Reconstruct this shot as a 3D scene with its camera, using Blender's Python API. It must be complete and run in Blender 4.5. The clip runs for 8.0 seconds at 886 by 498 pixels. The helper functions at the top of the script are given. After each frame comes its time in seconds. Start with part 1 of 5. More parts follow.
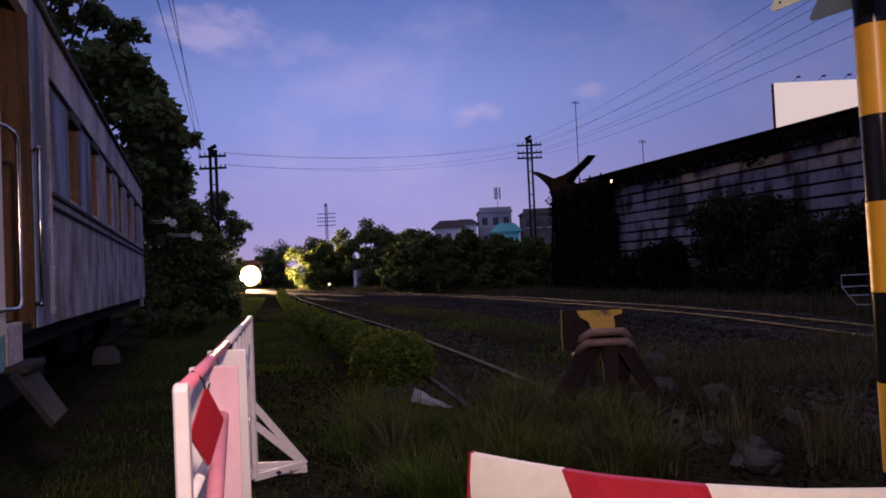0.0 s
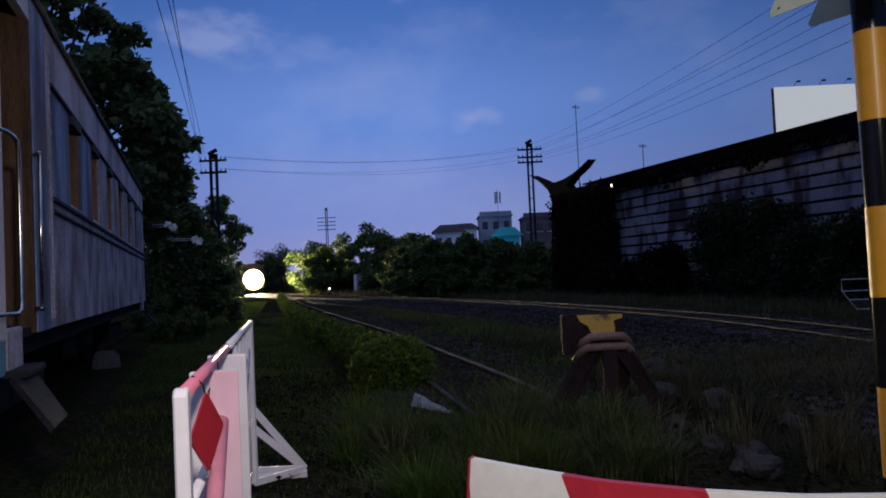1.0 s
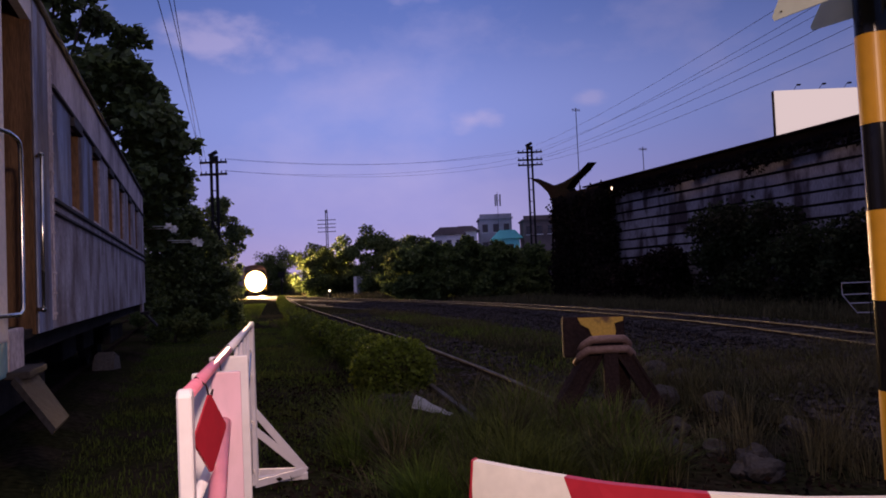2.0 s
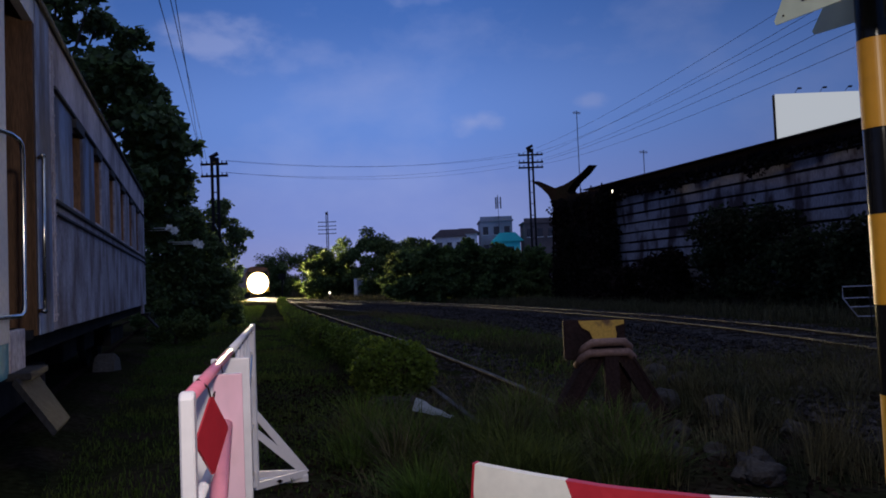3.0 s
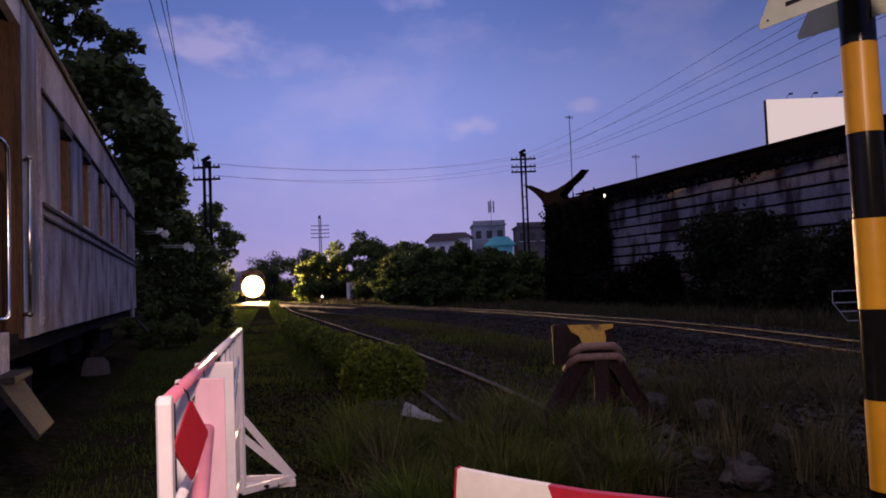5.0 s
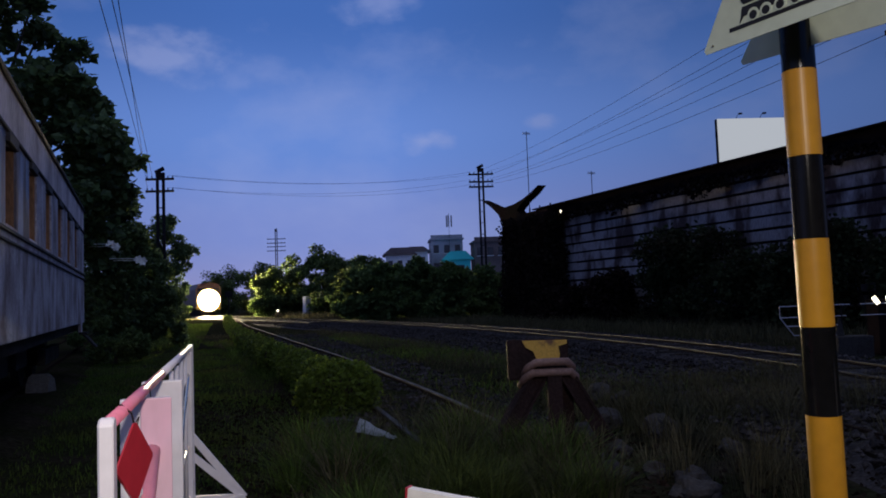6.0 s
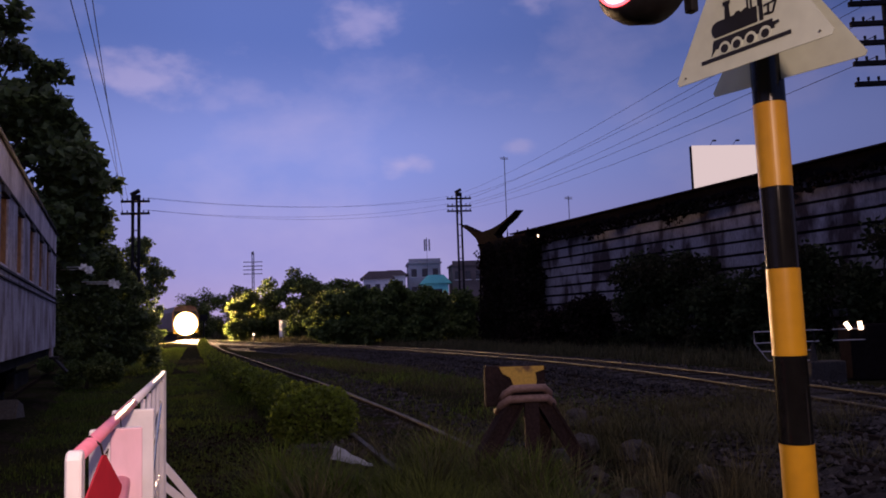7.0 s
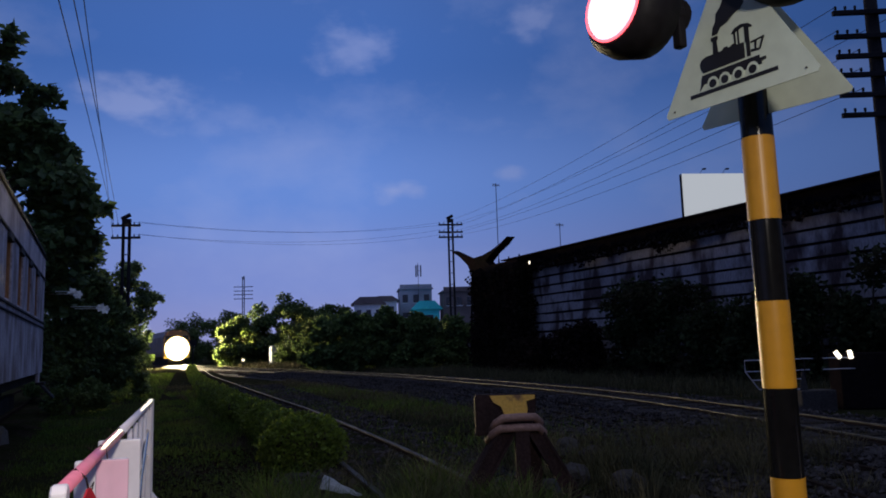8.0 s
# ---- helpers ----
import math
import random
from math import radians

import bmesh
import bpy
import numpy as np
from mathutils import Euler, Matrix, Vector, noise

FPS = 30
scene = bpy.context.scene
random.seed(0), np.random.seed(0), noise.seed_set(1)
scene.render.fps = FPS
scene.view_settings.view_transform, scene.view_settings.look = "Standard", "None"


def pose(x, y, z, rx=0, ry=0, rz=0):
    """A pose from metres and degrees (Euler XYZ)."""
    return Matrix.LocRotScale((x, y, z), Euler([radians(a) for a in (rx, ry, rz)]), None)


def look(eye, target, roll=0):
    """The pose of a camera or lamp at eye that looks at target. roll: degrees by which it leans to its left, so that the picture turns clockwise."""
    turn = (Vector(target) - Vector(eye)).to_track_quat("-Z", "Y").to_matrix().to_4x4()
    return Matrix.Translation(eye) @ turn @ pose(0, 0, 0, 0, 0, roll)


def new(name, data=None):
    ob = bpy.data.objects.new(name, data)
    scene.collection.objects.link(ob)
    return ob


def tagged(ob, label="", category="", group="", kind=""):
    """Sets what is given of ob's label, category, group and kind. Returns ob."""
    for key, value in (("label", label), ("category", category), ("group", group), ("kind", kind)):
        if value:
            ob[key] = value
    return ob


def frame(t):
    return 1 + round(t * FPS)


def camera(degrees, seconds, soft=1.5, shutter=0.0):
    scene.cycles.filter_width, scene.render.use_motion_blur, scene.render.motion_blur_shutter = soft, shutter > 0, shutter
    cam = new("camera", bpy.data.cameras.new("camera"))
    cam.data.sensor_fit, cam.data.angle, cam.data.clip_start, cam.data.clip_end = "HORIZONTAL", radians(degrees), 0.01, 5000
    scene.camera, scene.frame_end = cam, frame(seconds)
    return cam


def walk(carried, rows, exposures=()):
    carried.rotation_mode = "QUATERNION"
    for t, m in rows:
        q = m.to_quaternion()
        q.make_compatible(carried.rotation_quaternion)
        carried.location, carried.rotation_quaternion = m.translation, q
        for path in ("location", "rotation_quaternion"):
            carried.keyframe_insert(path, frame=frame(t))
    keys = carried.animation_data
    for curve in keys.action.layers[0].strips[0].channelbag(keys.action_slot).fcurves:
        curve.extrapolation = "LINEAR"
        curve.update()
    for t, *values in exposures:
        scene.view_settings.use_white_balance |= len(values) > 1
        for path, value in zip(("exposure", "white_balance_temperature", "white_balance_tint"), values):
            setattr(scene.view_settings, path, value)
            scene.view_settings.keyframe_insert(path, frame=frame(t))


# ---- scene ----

# ---------- camera ----------
cam = camera(60.3, 8.0, soft=1.8)
RED, COOL = (0.36, 8500, 40), (0.0, 6500, 10)
walk(cam, [
    (0, pose(0.019, 0.004, 1.398, 91.67, 2.63, -18.04)),
    (0.5, pose(0.022, 0.005, 1.397, 91.85, 2.60, -18.02)),
    (1, pose(0.019, -0.002, 1.401, 91.98, 2.62, -18.02)),
    (1.5, pose(0.013, -0.002, 1.399, 92.10, 2.55, -18.03)),
    (3, pose(0.002, -0.003, 1.402, 92.34, 2.30, -18.01)),
    (3.5, pose(0.000, 0.000, 1.400, 92.50, 2.20, -18.00)),
    (4, pose(0.005, 0.002, 1.399, 92.51, 2.22, -18.00)),
    (5.5, pose(0.050, -0.008, 1.403, 92.886, 2.149, -19.786)),
    (6, pose(0.054, -0.016, 1.414, 93.558, 2.08, -21.715)),
    (6.5, pose(0.058, -0.018, 1.421, 94.44, 2.08, -22.672)),
    (7, pose(0.058, -0.021, 1.431, 95.28, 1.965, -23.385)),
    (7.5, pose(0.057, -0.022, 1.442, 96.201, 1.70, -23.872)),
    (8, pose(0.057, -0.028, 1.449, 97.195, 1.696, -24.062)),
], exposures=[(0, *RED), (0.6, *RED), (0.7, *COOL), (1.92, *COOL), (1.99, *RED), (2.92, *RED), (2.98, *COOL),
              (4.22, *COOL), (4.29, *RED), (5.22, *RED), (5.28, *COOL), (6.52, *COOL), (6.59, *RED), (7.52, *RED), (7.58, *COOL), (8, *COOL)])

# ---------- dusk sky ----------
world = bpy.data.worlds.new("dusk_sky")
scene.world = world
world.use_nodes = True
wn, wl = world.node_tree.nodes, world.node_tree.links
wn.clear()
w_out = wn.new("ShaderNodeOutputWorld")
w_bg = wn.new("ShaderNodeBackground")
w_co = wn.new("ShaderNodeTexCoord")
w_sep = wn.new("ShaderNodeSeparateXYZ")
wl.new(w_co.outputs["Generated"], w_sep.inputs[0])
w_ramp = wn.new("ShaderNodeValToRGB")
w_ramp.color_ramp.interpolation = "EASE"
stops = [(0.0, (0.235, 0.245, 0.48)), (0.09, (0.17, 0.232, 0.54)), (0.20, (0.118, 0.222, 0.575)), (0.36, (0.048, 0.126, 0.40)), (0.46, (0.05, 0.12, 0.37)), (0.68, (0.22, 0.265, 0.43)), (1.0, (0.33, 0.365, 0.49))]
w_ramp.color_ramp.elements[0].position, w_ramp.color_ramp.elements[0].color = stops[0][0], (*stops[0][1], 1)
w_ramp.color_ramp.elements[1].position, w_ramp.color_ramp.elements[1].color = stops[-1][0], (*stops[-1][1], 1)
for p_, c_ in stops[1:-1]:
    e_ = w_ramp.color_ramp.elements.new(p_)
    e_.color = (*c_, 1)
wl.new(w_sep.outputs["Z"], w_ramp.inputs[0])
w_map = wn.new("ShaderNodeMapping")
w_map.inputs["Scale"].default_value = (1.0, 1.0, 1.7)
w_map.inputs["Location"].default_value = (0.3, 1.7, 0.45)
wl.new(w_co.outputs["Generated"], w_map.inputs[0])
w_noise = wn.new("ShaderNodeTexNoise")
w_noise.inputs["Scale"].default_value = 4.0
w_noise.inputs["Detail"].default_value = 7
w_noise.inputs["Roughness"].default_value = 0.55
wl.new(w_map.outputs[0], w_noise.inputs["Vector"])
w_cr = wn.new("ShaderNodeValToRGB")
w_cr.color_ramp.elements[0].position, w_cr.color_ramp.elements[1].position = 0.5, 0.72
wl.new(w_noise.outputs["Fac"], w_cr.inputs[0])
w_mul = wn.new("ShaderNodeMath")
w_mul.operation = "MULTIPLY"
w_mul.inputs[1].default_value = 0.34
wl.new(w_cr.outputs[0], w_mul.inputs[0])
w_puff = wn.new("ShaderNodeTexNoise")
w_puff.inputs["Scale"].default_value = 13.0
w_puff.inputs["Detail"].default_value = 6
wl.new(w_map.outputs[0], w_puff.inputs["Vector"])
# separate puffs of cumulus: direction, half width, half height
PUFFS = [((0.047, 0.953, 0.299), 0.095, 0.038, 0.5),
         ((0.346, 0.916, 0.203), 0.06, 0.026, 0.5),
         ((0.481, 0.849, 0.219), 0.035, 0.018, 0.35),
         ((0.296, 0.876, 0.38), 0.1, 0.05, 0.4),
         ((0.152, 0.947, 0.284), 0.09, 0.03, 0.22),
         ((0.483, 0.776, 0.406), 0.06, 0.04, 0.4)]
w_fac = w_mul.outputs[0]
for c_, wide_, high_, dense_ in PUFFS:
    w_sub = wn.new("ShaderNodeVectorMath")
    w_sub.operation = "SUBTRACT"
    wl.new(w_co.outputs["Generated"], w_sub.inputs[0])
    w_sub.inputs[1].default_value = c_
    w_scl = wn.new("ShaderNodeVectorMath")
    w_scl.operation = "MULTIPLY"
    wl.new(w_sub.outputs[0], w_scl.inputs[0])
    w_scl.inputs[1].default_value = (1 / wide_, 1 / wide_, 1 / high_)
    w_len = wn.new("ShaderNodeVectorMath")
    w_len.operation = "LENGTH"
    wl.new(w_scl.outputs[0], w_len.inputs[0])
    w_rag = wn.new("ShaderNodeMath")
    w_rag.operation = "MULTIPLY_ADD"
    wl.new(w_puff.outputs["Fac"], w_rag.inputs[0])
    w_rag.inputs[1].default_value = 2.4
    wl.new(w_len.outputs["Value"], w_rag.inputs[2])
    w_soft = wn.new("ShaderNodeMapRange")
    w_soft.interpolation_type = "SMOOTHSTEP"
    w_soft.inputs[1].default_value, w_soft.inputs[2].default_value = 1.3, 2.0
    w_soft.inputs[3].default_value, w_soft.inputs[4].default_value = dense_, 0.0
    wl.new(w_rag.outputs[0], w_soft.inputs[0])
    w_max = wn.new("ShaderNodeMath")
    w_max.operation = "MAXIMUM"
    wl.new(w_fac, w_max.inputs[0])
    wl.new(w_soft.outputs[0], w_max.inputs[1])
    w_fac = w_max.outputs[0]
w_mix = wn.new("ShaderNodeMix")
w_mix.data_type = "RGBA"
wl.new(w_fac, w_mix.inputs[0])
wl.new(w_ramp.outputs[0], w_mix.inputs[6])
w_mix.inputs[7].default_value = (0.29, 0.34, 0.60, 1)
w_side = wn.new("ShaderNodeMapRange")
w_side.inputs[1].default_value, w_side.inputs[2].default_value = 0.3, 0.95
w_side.inputs[3].default_value, w_side.inputs[4].default_value = 1.14, 0.38
wl.new(w_sep.outputs["X"], w_side.inputs[0])
w_fade = wn.new("ShaderNodeVectorMath")
w_fade.operation = "SCALE"
wl.new(w_mix.outputs[2], w_fade.inputs[0])
wl.new(w_side.outputs[0], w_fade.inputs["Scale"])
w_west = wn.new("ShaderNodeMapRange")
w_west.inputs[1].default_value, w_west.inputs[2].default_value = -0.25, 0.12
w_west.inputs[3].default_value, w_west.inputs[4].default_value = 0.76, 1.0
wl.new(w_sep.outputs["X"], w_west.inputs[0])
w_dim = wn.new("ShaderNodeVectorMath")
w_dim.operation = "SCALE"
wl.new(w_fade.outputs[0], w_dim.inputs[0])
wl.new(w_west.outputs[0], w_dim.inputs["Scale"])
wl.new(w_dim.outputs[0], w_bg.inputs[0])
w_bg.inputs[1].default_value = 1.0
wl.new(w_bg.outputs[0], w_out.inputs[0])

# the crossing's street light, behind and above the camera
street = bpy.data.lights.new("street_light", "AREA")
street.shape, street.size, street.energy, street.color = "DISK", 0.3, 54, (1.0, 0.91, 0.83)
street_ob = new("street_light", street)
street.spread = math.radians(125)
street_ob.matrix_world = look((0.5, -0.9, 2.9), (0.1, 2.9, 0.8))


# ---------- materials ----------
def mat(name, base, rough=0.7, metal=0.0, vary=0.25, scale=8.0, bump=0.15, second=None, amount=0.5, edge=(0.45, 0.62), stretch=(1, 1, 1), per_piece=0.0, spec=0.5, thin=0.0):
    """Base colour with grain and a second tone in patches, roughness wear and a fine relief, in metres."""
    m = bpy.data.materials.new(name)
    m.use_nodes = True
    n, l = m.node_tree.nodes, m.node_tree.links
    b = n["Principled BSDF"]
    co = n.new("ShaderNodeTexCoord")
    mp = n.new("ShaderNodeMapping")
    mp.inputs["Scale"].default_value = stretch
    l.new(co.outputs["Object"], mp.inputs[0])
    big, fine = n.new("ShaderNodeTexNoise"), n.new("ShaderNodeTexNoise")
    big.inputs["Scale"].default_value, big.inputs["Detail"].default_value = scale * 0.22, 6
    fine.inputs["Scale"].default_value, fine.inputs["Detail"].default_value = scale * 3.0, 4
    l.new(mp.outputs[0], big.inputs["Vector"])
    l.new(mp.outputs[0], fine.inputs["Vector"])
    ramp = n.new("ShaderNodeValToRGB")
    ramp.color_ramp.elements[0].position, ramp.color_ramp.elements[1].position = edge
    l.new(big.outputs["Fac"], ramp.inputs[0])
    mx = n.new("ShaderNodeMix")
    mx.data_type = "RGBA"
    mu = n.new("ShaderNodeMath")
    mu.operation = "MULTIPLY"
    mu.inputs[1].default_value = amount
    l.new(ramp.outputs[0], mu.inputs[0])
    l.new(mu.outputs[0], mx.inputs[0])
    mx.inputs[6].default_value = (*base, 1)
    mx.inputs[7].default_value = (*(second or [c * 0.5 for c in base]), 1)
    hsv = n.new("ShaderNodeHueSaturation")
    mr = n.new("ShaderNodeMapRange")
    mr.inputs[1].default_value, mr.inputs[2].default_value = 0.3, 0.7
    mr.inputs[3].default_value, mr.inputs[4].default_value = 1 - vary, 1 + vary
    l.new(fine.outputs["Fac"], mr.inputs[0])
    val = mr.outputs[0]
    if per_piece:
        gi = n.new("ShaderNodeNewGeometry")
        pr = n.new("ShaderNodeMapRange")
        pr.inputs[3].default_value, pr.inputs[4].default_value = 1 - per_piece, 1 + per_piece
        l.new(gi.outputs["Random Per Island"], pr.inputs[0])
        pm = n.new("ShaderNodeMath")
        pm.operation = "MULTIPLY"
        l.new(val, pm.inputs[0])
        l.new(pr.outputs[0], pm.inputs[1])
        val = pm.outputs[0]
    l.new(val, hsv.inputs["Value"])
    l.new(mx.outputs[2], hsv.inputs["Color"])
    l.new(hsv.outputs[0], b.inputs["Base Color"])
    b.inputs["Roughness"].default_value = rough
    rr = n.new("ShaderNodeMapRange")
    rr.inputs[3].default_value, rr.inputs[4].default_value = max(rough - 0.12, 0.05), min(rough + 0.15, 1)
    l.new(big.outputs["Fac"], rr.inputs[0])
    l.new(rr.outputs[0], b.inputs["Roughness"])
    b.inputs["Metallic"].default_value = metal
    b.inputs["Specular IOR Level"].default_value = spec
    if bump:
        bp = n.new("ShaderNodeBump")
        bp.inputs["Strength"].default_value = bump
        bp.inputs["Distance"].default_value = 0.02
        l.new(fine.outputs["Fac"], bp.inputs["Height"])
        l.new(bp.outputs[0], b.inputs["Normal"])
    if thin:
        tr, mixer = n.new("ShaderNodeBsdfTranslucent"), n.new("ShaderNodeMixShader")
        l.new(hsv.outputs[0], tr.inputs["Color"])
        mixer.inputs[0].default_value = thin
        l.new(b.outputs[0], mixer.inputs[1])
        l.new(tr.outputs[0], mixer.inputs[2])
        l.new(mixer.outputs[0], n["Material Output"].inputs["Surface"])
    return m


def glow(name, colour, strength):
    m = bpy.data.materials.new(name)
    m.use_nodes = True
    n, l = m.node_tree.nodes, m.node_tree.links
    n.clear()
    e, o = n.new("ShaderNodeEmission"), n.new("ShaderNodeOutputMaterial")
    e.inputs[0].default_value, e.inputs[1].default_value = (*colour, 1), strength
    l.new(e.outputs[0], o.inputs[0])
    return m


